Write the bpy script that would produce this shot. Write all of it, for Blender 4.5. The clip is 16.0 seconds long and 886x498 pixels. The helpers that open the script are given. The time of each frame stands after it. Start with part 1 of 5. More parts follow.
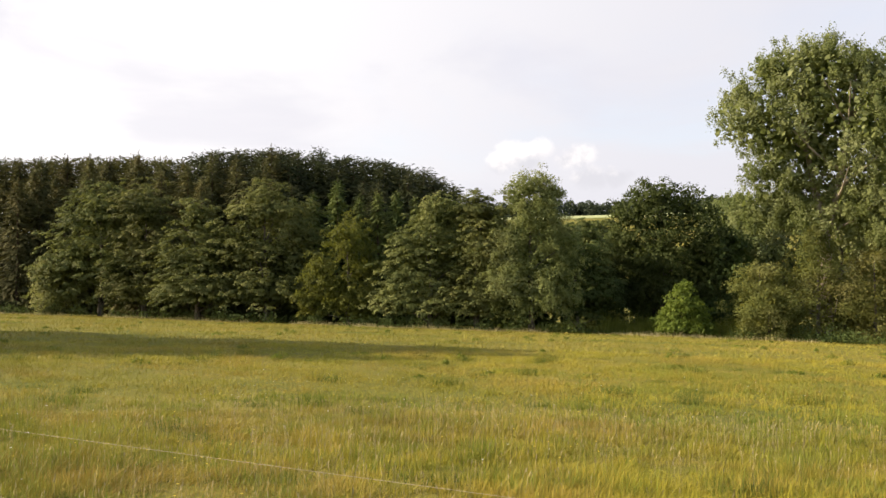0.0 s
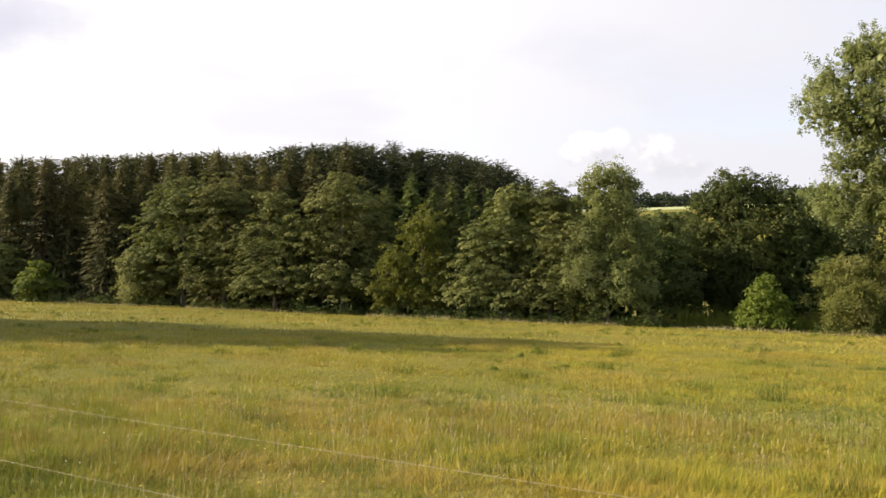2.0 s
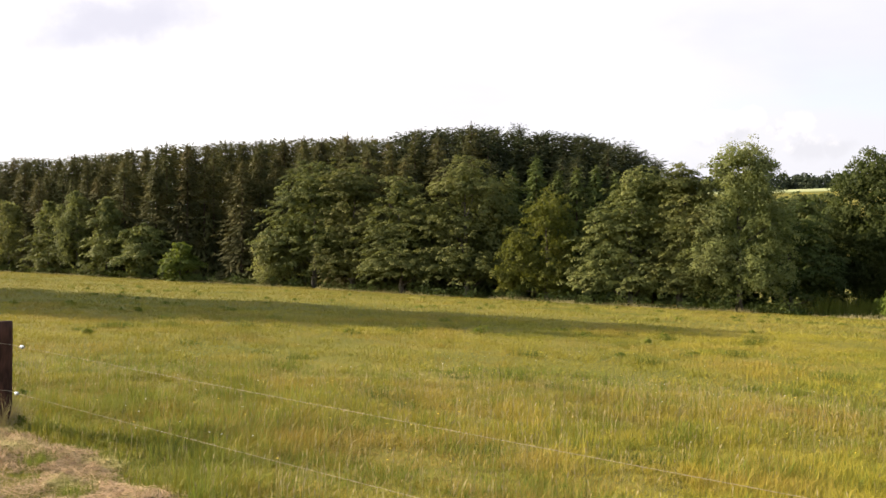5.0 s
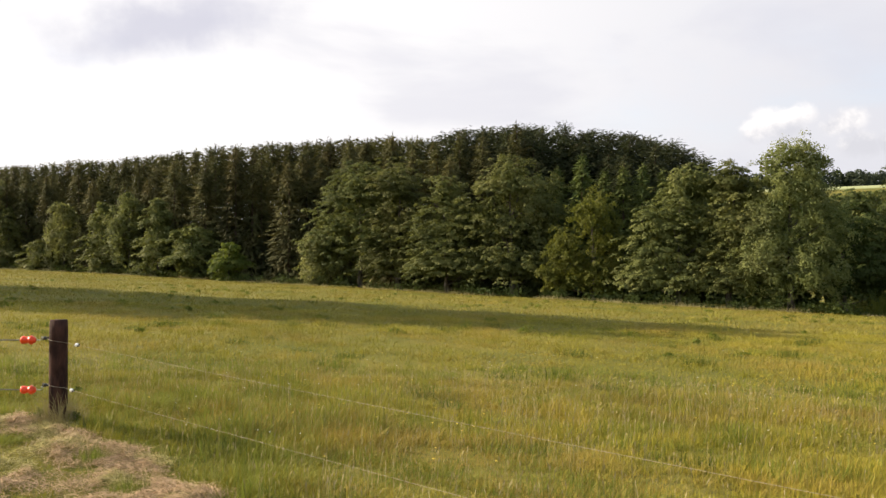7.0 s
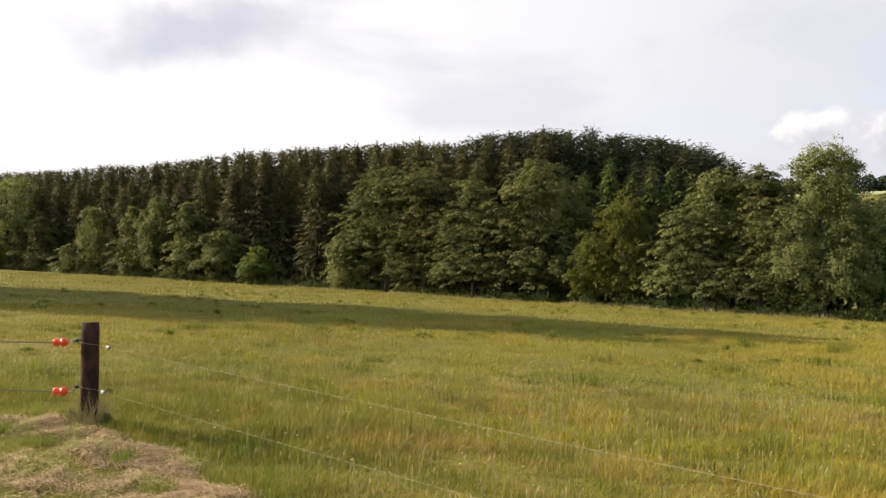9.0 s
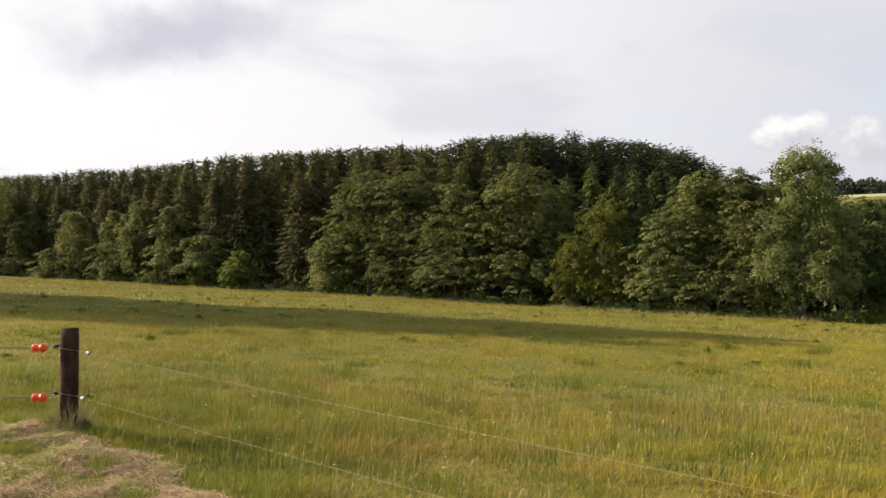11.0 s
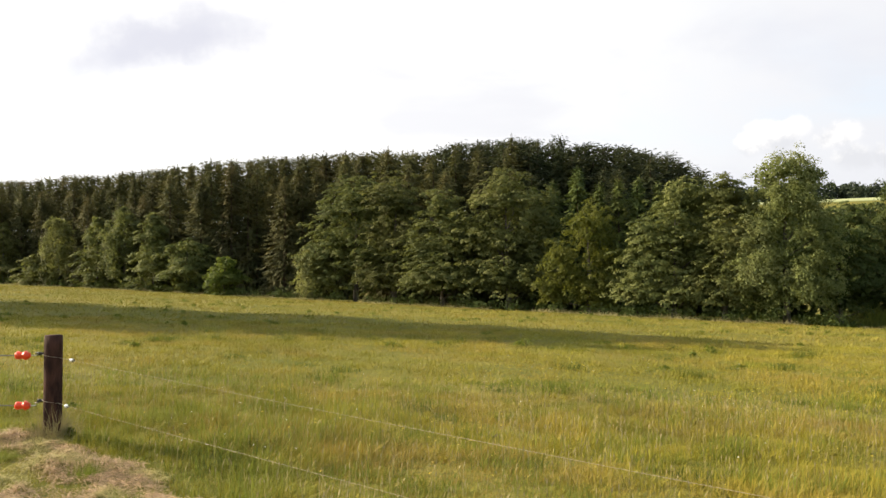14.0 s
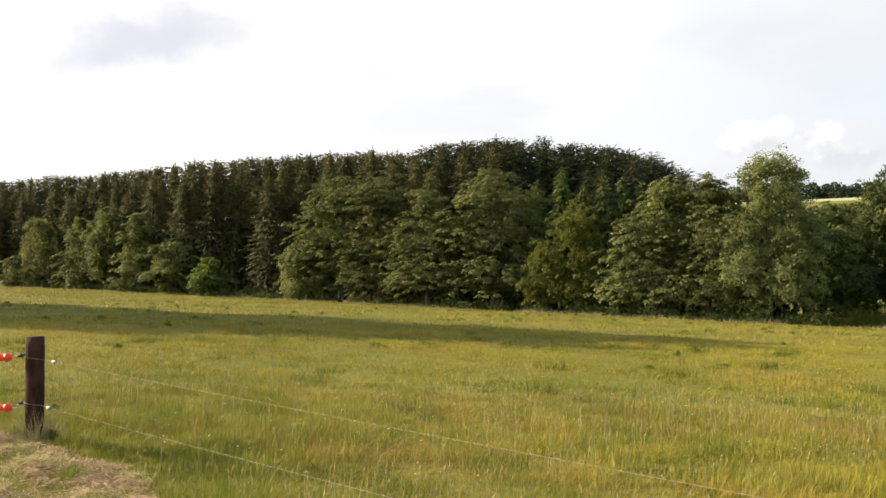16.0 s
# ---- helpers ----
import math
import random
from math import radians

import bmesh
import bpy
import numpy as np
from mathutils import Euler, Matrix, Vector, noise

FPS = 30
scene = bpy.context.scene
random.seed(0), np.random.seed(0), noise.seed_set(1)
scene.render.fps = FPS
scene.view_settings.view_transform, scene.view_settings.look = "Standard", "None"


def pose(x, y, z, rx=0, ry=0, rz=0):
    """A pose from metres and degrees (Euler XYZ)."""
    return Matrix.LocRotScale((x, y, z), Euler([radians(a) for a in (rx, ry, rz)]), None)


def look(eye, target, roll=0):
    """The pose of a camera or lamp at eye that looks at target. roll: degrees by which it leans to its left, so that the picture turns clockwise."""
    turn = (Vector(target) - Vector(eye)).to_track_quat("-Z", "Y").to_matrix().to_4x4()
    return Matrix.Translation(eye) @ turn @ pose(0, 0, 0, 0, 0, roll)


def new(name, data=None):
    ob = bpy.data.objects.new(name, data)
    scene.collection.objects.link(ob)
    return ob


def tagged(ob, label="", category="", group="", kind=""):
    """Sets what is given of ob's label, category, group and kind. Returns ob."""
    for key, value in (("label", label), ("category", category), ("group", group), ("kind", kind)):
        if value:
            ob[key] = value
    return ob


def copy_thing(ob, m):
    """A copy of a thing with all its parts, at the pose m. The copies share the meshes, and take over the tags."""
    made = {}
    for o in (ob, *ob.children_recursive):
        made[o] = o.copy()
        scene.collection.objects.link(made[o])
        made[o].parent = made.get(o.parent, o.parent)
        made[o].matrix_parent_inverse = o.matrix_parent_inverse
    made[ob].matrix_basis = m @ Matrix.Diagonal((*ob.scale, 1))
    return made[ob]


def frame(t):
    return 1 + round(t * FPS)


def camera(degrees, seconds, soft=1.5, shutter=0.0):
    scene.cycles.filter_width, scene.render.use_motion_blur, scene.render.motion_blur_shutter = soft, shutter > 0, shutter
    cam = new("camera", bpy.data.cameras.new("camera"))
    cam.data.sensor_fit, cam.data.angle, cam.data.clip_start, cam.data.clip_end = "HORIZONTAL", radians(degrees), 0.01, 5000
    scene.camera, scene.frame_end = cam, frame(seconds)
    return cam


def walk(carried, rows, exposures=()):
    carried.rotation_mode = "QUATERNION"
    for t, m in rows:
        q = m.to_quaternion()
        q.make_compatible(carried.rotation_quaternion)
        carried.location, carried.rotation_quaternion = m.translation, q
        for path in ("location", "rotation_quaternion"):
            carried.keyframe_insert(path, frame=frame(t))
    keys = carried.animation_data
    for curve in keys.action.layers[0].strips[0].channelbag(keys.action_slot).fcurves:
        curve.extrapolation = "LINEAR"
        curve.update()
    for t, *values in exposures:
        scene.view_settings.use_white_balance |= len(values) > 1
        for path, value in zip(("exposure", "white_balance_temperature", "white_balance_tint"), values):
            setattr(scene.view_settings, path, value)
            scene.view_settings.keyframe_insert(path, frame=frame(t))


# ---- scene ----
# ---------------------------------------------------------------- camera
cam = camera(54.7, 16.0, soft=1.5, shutter=0.3)
EYE = 1.6
# seconds, sideways drift, tilt, lean, turn: the camera turns on the spot
PATH = [
    (0.0, 0.05, 91.64, 0.21, -16.20), (0.5, 0.05, 91.56, 0.28, -16.03), (1.0, 0.045, 91.45, 0.23, -15.75),
    (1.5, 0.03, 91.31, 0.25, -14.08), (2.0, 0.02, 91.16, 0.16, -11.30), (2.5, 0.01, 90.98, -0.05, -9.62),
    (3.0, 0.01, 90.76, -0.10, -8.19), (3.5, 0.0, 90.56, -0.25, -6.85), (4.0, 0.0, 90.34, -0.23, -5.48),
    (6.5, 0.0, 89.92, -0.05, -0.47), (7.0, 0.0, 90.00, 0.0, 0.0), (7.5, 0.0, 90.07, -0.07, 0.33),
    (8.0, -0.005, 90.12, -0.28, 0.86), (8.5, -0.005, 90.21, -0.23, 1.55), (9.0, -0.005, 90.30, -0.16, 1.78),
    (11.5, 0.0, 90.60, 0.02, 0.39), (12.0, 0.0, 90.64, 0.04, 0.28), (12.5, 0.0, 90.71, 0.14, 0.15),
    (13.0, 0.0, 90.80, 0.17, -0.01), (13.5, 0.0, 90.85, 0.17, -0.10), (14.0, 0.0, 90.91, 0.20, -0.27),
    (14.5, 0.0, 90.92, 0.36, -0.58), (15.0, 0.0, 90.94, 0.38, -0.82), (15.5, 0.0, 90.95, 0.40, -1.09),
    (16.0, 0.0, 90.92, 0.30, -1.28)]
walk(cam, [(t, pose(dx, 0, EYE, tilt, lean, turn)) for t, dx, tilt, lean, turn in PATH],
     [(0.0, 1.08, 6680, 13), (1.0, 1.10, 6680, 13), (2.0, 1.15, 6680, 13), (3.0, 1.22, 6680, 13), (4.2, 1.30, 6680, 13), (6.3, 1.03, 6640, 12),
      (9.0, 0.96, 6600, 12), (11.4, 0.85, 6580, 12), (12.55, 0.85, 6580, 12), (13.0, 1.13, 6660, 9), (16.0, 1.16, 6660, 9)])

# ---------------------------------------------------------------- sun and sky
SUN_AZ, SUN_EL = radians(-73), radians(26)          # azimuth from +y, clockwise
sun_dir = Vector((math.sin(SUN_AZ) * math.cos(SUN_EL), math.cos(SUN_AZ) * math.cos(SUN_EL), math.sin(SUN_EL)))
sun_data = bpy.data.lights.new("sun", "SUN")
sun_data.energy, sun_data.angle, sun_data.color = 5.0, radians(0.6), (1.0, 0.87, 0.66)
sun = new("sun", sun_data)
sun.matrix_world = look(sun_dir * 300, (0, 0, 0))


class Nodes:
    """Short hand for node trees."""

    def __init__(self, tree):
        self.tree = tree
        tree.nodes.clear()

    def add(self, kind, values=None, **props):
        n = self.tree.nodes.new(kind)
        for k, v in props.items():
            setattr(n, k, v)
        for k, v in (values or {}).items():
            if isinstance(v, bpy.types.NodeSocket):
                self.tree.links.new(v, n.inputs[k])
            else:
                n.inputs[k].default_value = v
        return n

    def math(self, op, a, b=0.0, clamp=False):
        return self.add("ShaderNodeMath", {0: a, 1: b}, operation=op, use_clamp=clamp).outputs[0]

    def vmath(self, op, a, b=(0, 0, 0), out=0):
        return self.add("ShaderNodeVectorMath", {0: a, 1: b}, operation=op).outputs[out]

    def mix(self, f, a, b, blend="MIX"):
        n = self.add("ShaderNodeMix", data_type="RGBA", blend_type=blend)
        for k, v in ((0, f), (6, a), (7, b)):
            if isinstance(v, bpy.types.NodeSocket):
                self.tree.links.new(v, n.inputs[k])
            else:
                n.inputs[k].default_value = v if k == 0 else (*v[:3], 1)
        return n.outputs[2]

    def span(self, v, a, b, c=0.0, d=1.0, smooth=True):
        n = self.add("ShaderNodeMapRange", {0: v, 1: a, 2: b, 3: c, 4: d},
                     interpolation_type="SMOOTHSTEP" if smooth else "LINEAR")
        return n.outputs[0]

    def noise(self, vec, scale, detail=3.0, rough=0.5, distortion=0.0):
        return self.add("ShaderNodeTexNoise", {"Vector": vec, "Scale": scale, "Detail": detail, "Roughness": rough,
                                               "Distortion": distortion})


world = bpy.data.worlds.new("sky")
scene.world = world
world.use_nodes = True
N = Nodes(world.node_tree)
sky = N.add("ShaderNodeTexSky", sky_type="NISHITA", sun_disc=False, sun_elevation=SUN_EL, sun_rotation=SUN_AZ,
            air_density=1.0, dust_density=2.0, ozone_density=1.0)
way = N.vmath("NORMALIZE", N.add("ShaderNodeTexCoord").outputs["Generated"])
sep = N.add("ShaderNodeSeparateXYZ", {0: way})
up = N.math("MAXIMUM", sep.outputs[2], 0.0)
# thin high cloud, seen as a flat layer
div = N.math("ADD", up, 0.12)
flat = N.add("ShaderNodeCombineXYZ", {0: N.math("DIVIDE", sep.outputs[0], div), 1: N.math("DIVIDE", sep.outputs[1], div), 2: 0.0}).outputs[0]
veil = N.noise(flat, 0.55, 6.0, 0.55, 0.4).outputs[0]
veil_f = N.span(veil, 0.25, 0.5, 0.7, 1.0)
toward = N.vmath("DOT_PRODUCT", way, tuple(sun_dir), out=1)
glow = N.span(toward, -0.25, 0.75)
veil_col = N.mix(glow, (2.78, 2.84, 3.06), (4.0, 4.0, 3.98))
# the bank of cloud is thickest to the north and west, thinner overhead and behind
bank = N.span(N.vmath("DOT_PRODUCT", way, (-0.3, 0.954, 0.0), out=1), 0.0, 0.62, 0.5, 1.0)
veil_f = N.math("MULTIPLY", veil_f, N.math("MULTIPLY", bank, N.span(up, 0.36, 0.62, 1.0, 0.45)))
sky_col = N.mix(veil_f, sky.outputs[0], veil_col)
# grey streaks of lower cloud
stretch = N.vmath("MULTIPLY", way, (1.0, 1.0, 2.6))
grey_n = N.noise(stretch, 3.4, 5.0, 0.55, 0.3).outputs[0]
grey = N.math("MULTIPLY", N.math("MULTIPLY", N.span(grey_n, 0.48, 0.70), 0.55), veil_f)
sky_col = N.mix(grey, sky_col, (2.65, 2.7, 3.0))
# one darker, ragged cloud to the north-west
rag = N.noise(way, 9.0, 5.0, 0.6)
rag_v = N.vmath("MULTIPLY", N.vmath("SUBTRACT", rag.outputs["Color"], (0.5, 0.5, 0.5)), (0.16, 0.16, 0.09))
rag_d = N.vmath("SUBTRACT", N.vmath("ADD", way, rag_v), (-0.30, 0.924, 0.238))
rag_a = N.math("MULTIPLY", N.vmath("DOT_PRODUCT", rag_d, (0.92, 0.28, 0.27), out=1), 0.6)
rag_b = N.math("MULTIPLY", N.vmath("DOT_PRODUCT", rag_d, (-0.26, -0.08, 0.96), out=1), 2.1)
rag_l = N.math("SQRT", N.math("ADD", N.math("MULTIPLY", rag_a, rag_a), N.math("MULTIPLY", rag_b, rag_b)))
rag_f = N.math("MULTIPLY", N.span(rag_l, 0.105, 0.01), 0.85)
sky_col = N.mix(rag_f, sky_col, (2.35, 2.4, 2.8))
# small fair-weather clouds low over the far hill
wob = N.noise(way, 34.0, 5.0, 0.6)
wob_v = N.vmath("MULTIPLY", N.vmath("SUBTRACT", wob.outputs["Color"], (0.5, 0.5, 0.5)), (0.034, 0.034, 0.026))
bent = N.vmath("ADD", way, wob_v)
puff = None
for centre, size in (((0.3620, 0.9215, 0.1335), 0.026), ((0.3450, 0.9300, 0.1290), 0.018), ((0.3790, 0.9150, 0.1420), 0.018),
                     ((0.4240, 0.8950, 0.1330), 0.020), ((0.4120, 0.9020, 0.1290), 0.014), ((0.4370, 0.8920, 0.1080), 0.020),
                     ((0.4600, 0.8800, 0.1100), 0.016)):
    off = N.vmath("MULTIPLY", N.vmath("SUBTRACT", bent, centre), (1.0, 1.0, 1.35))
    d = N.vmath("LENGTH", off, out=1)
    m = N.span(d, size * 1.3, size * 0.45)
    puff = m if puff is None else N.math("MAXIMUM", puff, m)
puff_shade = N.span(N.math("ADD", sep.outputs[2], N.math("MULTIPLY", N.math("SUBTRACT", wob.outputs[0], 0.5), 0.10)), 0.112, 0.155)
sky_col = N.mix(N.math("MULTIPLY", puff, 0.85), sky_col, N.mix(puff_shade, (2.6, 2.65, 2.85), (4.4, 4.3, 4.15)))
bg = N.add("ShaderNodeBackground", {"Color": sky_col, "Strength": 0.14})
out = N.add("ShaderNodeOutputWorld", {"Surface": bg.outputs[0]})


# ---------------------------------------------------------------- materials
def mat(name):
    m = bpy.data.materials.new(name)
    m.use_nodes = True
    return m, Nodes(m.node_tree)


def leaf_mat(name, dark, mid, light, through_col, through_f=0.42, rough=0.7, patch=0.35, coat=0.12):
    """Leaves: colour varies from leaf to leaf, from plant to plant and over the crown."""
    m, n = mat(name)
    geo = n.add("ShaderNodeNewGeometry")
    rnd = geo.outputs["Random Per Island"]
    obj = n.add("ShaderNodeObjectInfo").outputs["Random"]
    pos = geo.outputs["Position"]
    big = n.noise(pos, patch, 3.0).outputs[0]
    f = n.math("ADD", n.math("MULTIPLY", rnd, 0.2), n.math("MULTIPLY", n.span(big, 0.28, 0.72), 0.8))
    col = n.mix(n.span(f, 0.1, 0.5), dark, mid)
    col = n.mix(n.span(f, 0.5, 0.95), col, light)
    hue = n.add("ShaderNodeHueSaturation", {"Hue": n.span(obj, 0, 1, 0.485, 0.512, False), "Saturation": 1.0,
                                            "Value": n.span(n.math("FRACT", n.math("MULTIPLY", obj, 7.3)), 0, 1, 0.8, 1.18, False),
                                            "Color": col})
    p = n.add("ShaderNodeBsdfPrincipled", {"Base Color": hue.outputs[0], "Roughness": rough, "Specular IOR Level": coat})
    tr = n.add("ShaderNodeBsdfTranslucent", {"Color": n.mix(0.6, hue.outputs[0], through_col)})
    mixs = n.add("ShaderNodeMixShader", {0: through_f, 1: p.outputs[0], 2: tr.outputs[0]})
    n.add("ShaderNodeOutputMaterial", {"Surface": mixs.outputs[0]})
    return m


def bark_mat(name, dark, light, scale=6.0, rough=0.9):
    m, n = mat(name)
    tc = n.add("ShaderNodeTexCoord").outputs["Object"]
    st = n.vmath("MULTIPLY", tc, (1.0, 1.0, 0.25))
    a = n.noise(st, scale, 6.0, 0.65).outputs[0]
    b = n.noise(tc, 0.9, 3.0).outputs[0]
    col = n.mix(n.span(a, 0.35, 0.68), dark, light)
    col = n.mix(n.math("MULTIPLY", n.span(b, 0.45, 0.7), 0.5), col, tuple(c * 0.6 for c in dark))
    bump = n.add("ShaderNodeBump", {"Height": a, "Strength": 0.6, "Distance": 0.02})
    p = n.add("ShaderNodeBsdfPrincipled", {"Base Color": col, "Roughness": rough, "Specular IOR Level": 0.15, "Normal": bump.outputs[0]})
    n.add("ShaderNodeOutputMaterial", {"Surface": p.outputs[0]})
    return m


def plain_mat(name, col, rough=0.5, metal=0.0, grain=40.0, vary=0.15, spec=0.5):
    m, n = mat(name)
    tc = n.add("ShaderNodeTexCoord").outputs["Object"]
    a = n.noise(tc, grain, 4.0).outputs[0]
    c = n.mix(n.span(a, 0.3, 0.7), tuple(v * (1 - vary) for v in col), tuple(min(1, v * (1 + vary)) for v in col))
    p = n.add("ShaderNodeBsdfPrincipled", {"Base Color": c, "Roughness": rough, "Metallic": metal, "Specular IOR Level": spec})
    n.add("ShaderNodeOutputMaterial", {"Surface": p.outputs[0]})
    return m


def grass_mat(name, straw_a=(0.290, 0.250, 0.023), straw_b=(0.370, 0.314, 0.035), vary=0.3):
    """Meadow grass: lush green, yellow-green and reddish seed-head drifts, each blade a little different."""
    m, n = mat(name)
    geo = n.add("ShaderNodeNewGeometry")
    rnd = geo.outputs["Random Per Island"]
    pos = n.vmath("MULTIPLY", geo.outputs["Position"], (1, 1, 0))
    tip = n.add("ShaderNodeAttribute", attribute_name="tip").outputs["Fac"]
    lush = n.noise(pos, 0.16, 6.0, 0.68).outputs[0]
    red = n.noise(n.vmath("ADD", pos, (31, 17, 0)), 0.3, 6.0, 0.7).outputs[0]
    fine = n.noise(pos, 1.5, 5.0, 0.7).outputs[0]
    r2 = n.math("FRACT", n.math("MULTIPLY", rnd, 13.7))
    green = n.mix(rnd, (0.146, 0.150, 0.014), (0.226, 0.216, 0.024))
    straw = n.mix(rnd, straw_a, straw_b)
    ruddy = n.mix(rnd, (0.298, 0.187, 0.042), (0.378, 0.242, 0.064))
    f = n.math("ADD", n.span(lush, 0.35, 0.61), n.math("MULTIPLY", n.math("SUBTRACT", n.math("ADD", n.span(fine, 0.25, 0.75), n.math("MULTIPLY", r2, vary)), 0.70), 0.95))
    f = n.math("MULTIPLY", f, n.span(tip, 0.0, 0.75, 0.5, 1.05), clamp=True)
    col = n.mix(f, green, straw)
    g = n.math("MULTIPLY", n.math("MULTIPLY", n.span(red, 0.43, 0.61), n.span(tip, 0.1, 0.7)), n.span(r2, 0.0, 0.4, 0.0, 0.75))
    col = n.mix(g, col, ruddy)
    p = n.add("ShaderNodeBsdfPrincipled", {"Base Color": col, "Roughness": 0.55, "Specular IOR Level": 0.14})
    tr = n.add("ShaderNodeBsdfTranslucent", {"Color": col})
    mixs = n.add("ShaderNodeMixShader", {0: 0.18, 1: p.outputs[0], 2: tr.outputs[0]})
    n.add("ShaderNodeOutputMaterial", {"Surface": mixs.outputs[0]})
    return m


def ground_mat():
    m, n = mat("meadow_ground")
    pos = n.vmath("MULTIPLY", n.add("ShaderNodeNewGeometry").outputs["Position"], (1, 1, 0))
    lush = n.noise(pos, 0.13, 5.0, 0.6).outputs[0]
    fine = n.noise(pos, 9.0, 5.0, 0.7).outputs[0]
    col = n.mix(n.span(lush, 0.33, 0.62), (0.11, 0.125, 0.018), (0.21, 0.18, 0.03))
    col = n.mix(n.span(fine, 0.35, 0.75), col, (0.09, 0.078, 0.025))
    # arable land far off on the hill
    far = n.vmath("LENGTH", pos, out=1)
    crop = n.mix(n.span(n.noise(pos, 0.02, 2.0).outputs[0], 0.3, 0.7), (0.30, 0.33, 0.15), (0.36, 0.38, 0.19))
    col = n.mix(n.span(far, 372, 380), col, crop)
    bump = n.add("ShaderNodeBump", {"Height": fine, "Strength": 0.7, "Distance": 0.05})
    p = n.add("ShaderNodeBsdfPrincipled", {"Base Color": col, "Roughness": 0.95, "Specular IOR Level": 0.1, "Normal": bump.outputs[0]})
    n.add("ShaderNodeOutputMaterial", {"Surface": p.outputs[0]})
    return m


def hay_mat():
    m, n = mat("cut_hay")
    geo = n.add("ShaderNodeNewGeometry")
    rnd = geo.outputs["Random Per Island"]
    big = n.noise(geo.outputs["Position"], 1.6, 4.0).outputs[0]
    col = n.mix(rnd, (0.22, 0.132, 0.062), (0.58, 0.395, 0.205))
    col = n.mix(n.span(big, 0.49, 0.60), col, n.mix(rnd, (0.20, 0.170, 0.040), (0.48, 0.41, 0.13)))
    p = n.add("ShaderNodeBsdfPrincipled", {"Base Color": col, "Roughness": 0.7, "Specular IOR Level": 0.3})
    n.add("ShaderNodeOutputMaterial", {"Surface": p.outputs[0]})
    return m


ALDER = leaf_mat("alder_leaves", (0.068, 0.082, 0.025), (0.115, 0.128, 0.038), (0.174, 0.181, 0.061), (0.165, 0.178, 0.039), 0.32)
OLIVE = leaf_mat("olive_leaves", (0.078, 0.092, 0.017), (0.115, 0.127, 0.025), (0.158, 0.164, 0.041), (0.175, 0.185, 0.024))
WILLOW = leaf_mat("willow_leaves", (0.118, 0.134, 0.044), (0.166, 0.181, 0.060), (0.218, 0.225, 0.090), (0.193, 0.206, 0.048))
POPLAR = leaf_mat("poplar_leaves", (0.104, 0.127, 0.038), (0.159, 0.181, 0.063), (0.230, 0.251, 0.113), (0.205, 0.242, 0.051), rough=0.6, coat=0.2)
# the oaks' own green; on other trees and undergrowth its darkness imitates shade
OAK_AND_SHADED = leaf_mat("oak_and_shaded_leaves", (0.037, 0.055, 0.016), (0.058, 0.079, 0.022), (0.086, 0.109, 0.031), (0.086, 0.115, 0.017), 0.3)
BRIGHT = leaf_mat("maple_leaves", (0.082, 0.125, 0.020), (0.120, 0.169, 0.029), (0.163, 0.218, 0.044), (0.186, 0.240, 0.022))
SHRUB = leaf_mat("shrub_leaves", (0.092, 0.106, 0.027), (0.134, 0.142, 0.039), (0.187, 0.181, 0.062), (0.252, 0.239, 0.043))
SPRUCE = leaf_mat("spruce_needles", (0.056, 0.058, 0.021), (0.083, 0.084, 0.028), (0.126, 0.111, 0.037), (0.097, 0.090, 0.018), 0.18, 0.75, 0.5)
# SPRUCE made darker and greener; the darkness stands in for weaker light
SHADED_SPRUCE = leaf_mat("shaded_spruce_needles", (0.033, 0.041, 0.016), (0.048, 0.056, 0.022), (0.071, 0.074, 0.029), (0.055, 0.061, 0.014), 0.18, 0.7, 0.5)
YOUNG = leaf_mat("young_spruce_needles", (0.068, 0.088, 0.023), (0.099, 0.121, 0.032), (0.135, 0.152, 0.045), (0.079, 0.099, 0.012), 0.2, 0.7, 0.5)
WEED = leaf_mat("weed_leaves", (0.055, 0.078, 0.014), (0.090, 0.112, 0.022), (0.13, 0.145, 0.036), (0.13, 0.16, 0.02))
LUSH = leaf_mat("meadow_weed_leaves", (0.090, 0.120, 0.020), (0.130, 0.155, 0.026), (0.180, 0.190, 0.036), (0.18, 0.20, 0.02), patch=1.5)
FARWOOD = leaf_mat("far_wood_leaves", (0.030, 0.042, 0.024), (0.045, 0.060, 0.034), (0.06, 0.075, 0.045), (0.05, 0.07, 0.02), 0.1, patch=0.03)
GRASS = grass_mat("meadow_grass")
FAR_GRASS = grass_mat("ripening_meadow_grass", (0.285, 0.243, 0.036), (0.335, 0.288, 0.048), 0.08)
FRESH = leaf_mat("fresh_grass", (0.118, 0.150, 0.022), (0.176, 0.202, 0.032), (0.245, 0.246, 0.048), (0.2, 0.22, 0.03), 0.35, patch=1.2)
PALE = leaf_mat("pale_dry_grass", (0.20, 0.175, 0.075), (0.29, 0.25, 0.12), (0.37, 0.32, 0.17), (0.3, 0.26, 0.1), 0.3, patch=0.6)
GROUND = ground_mat()
HAY = hay_mat()
BARK = bark_mat("grey_bark", (0.06, 0.05, 0.04), (0.17, 0.145, 0.115))
PALE_BARK = bark_mat("pale_poplar_bark", (0.16, 0.13, 0.095), (0.38, 0.32, 0.24), 4.0)
DARK_BARK = bark_mat("spruce_bark", (0.05, 0.035, 0.025), (0.12, 0.085, 0.06))
POST_WOOD = bark_mat("stained_post_wood", (0.022, 0.011, 0.008), (0.074, 0.034, 0.023), 14.0, 0.9)
RED = plain_mat("orange_red_plastic", (0.85, 0.065, 0.012), 0.35, vary=0.06)
BLACK = plain_mat("black_plastic", (0.018, 0.018, 0.018), 0.45)
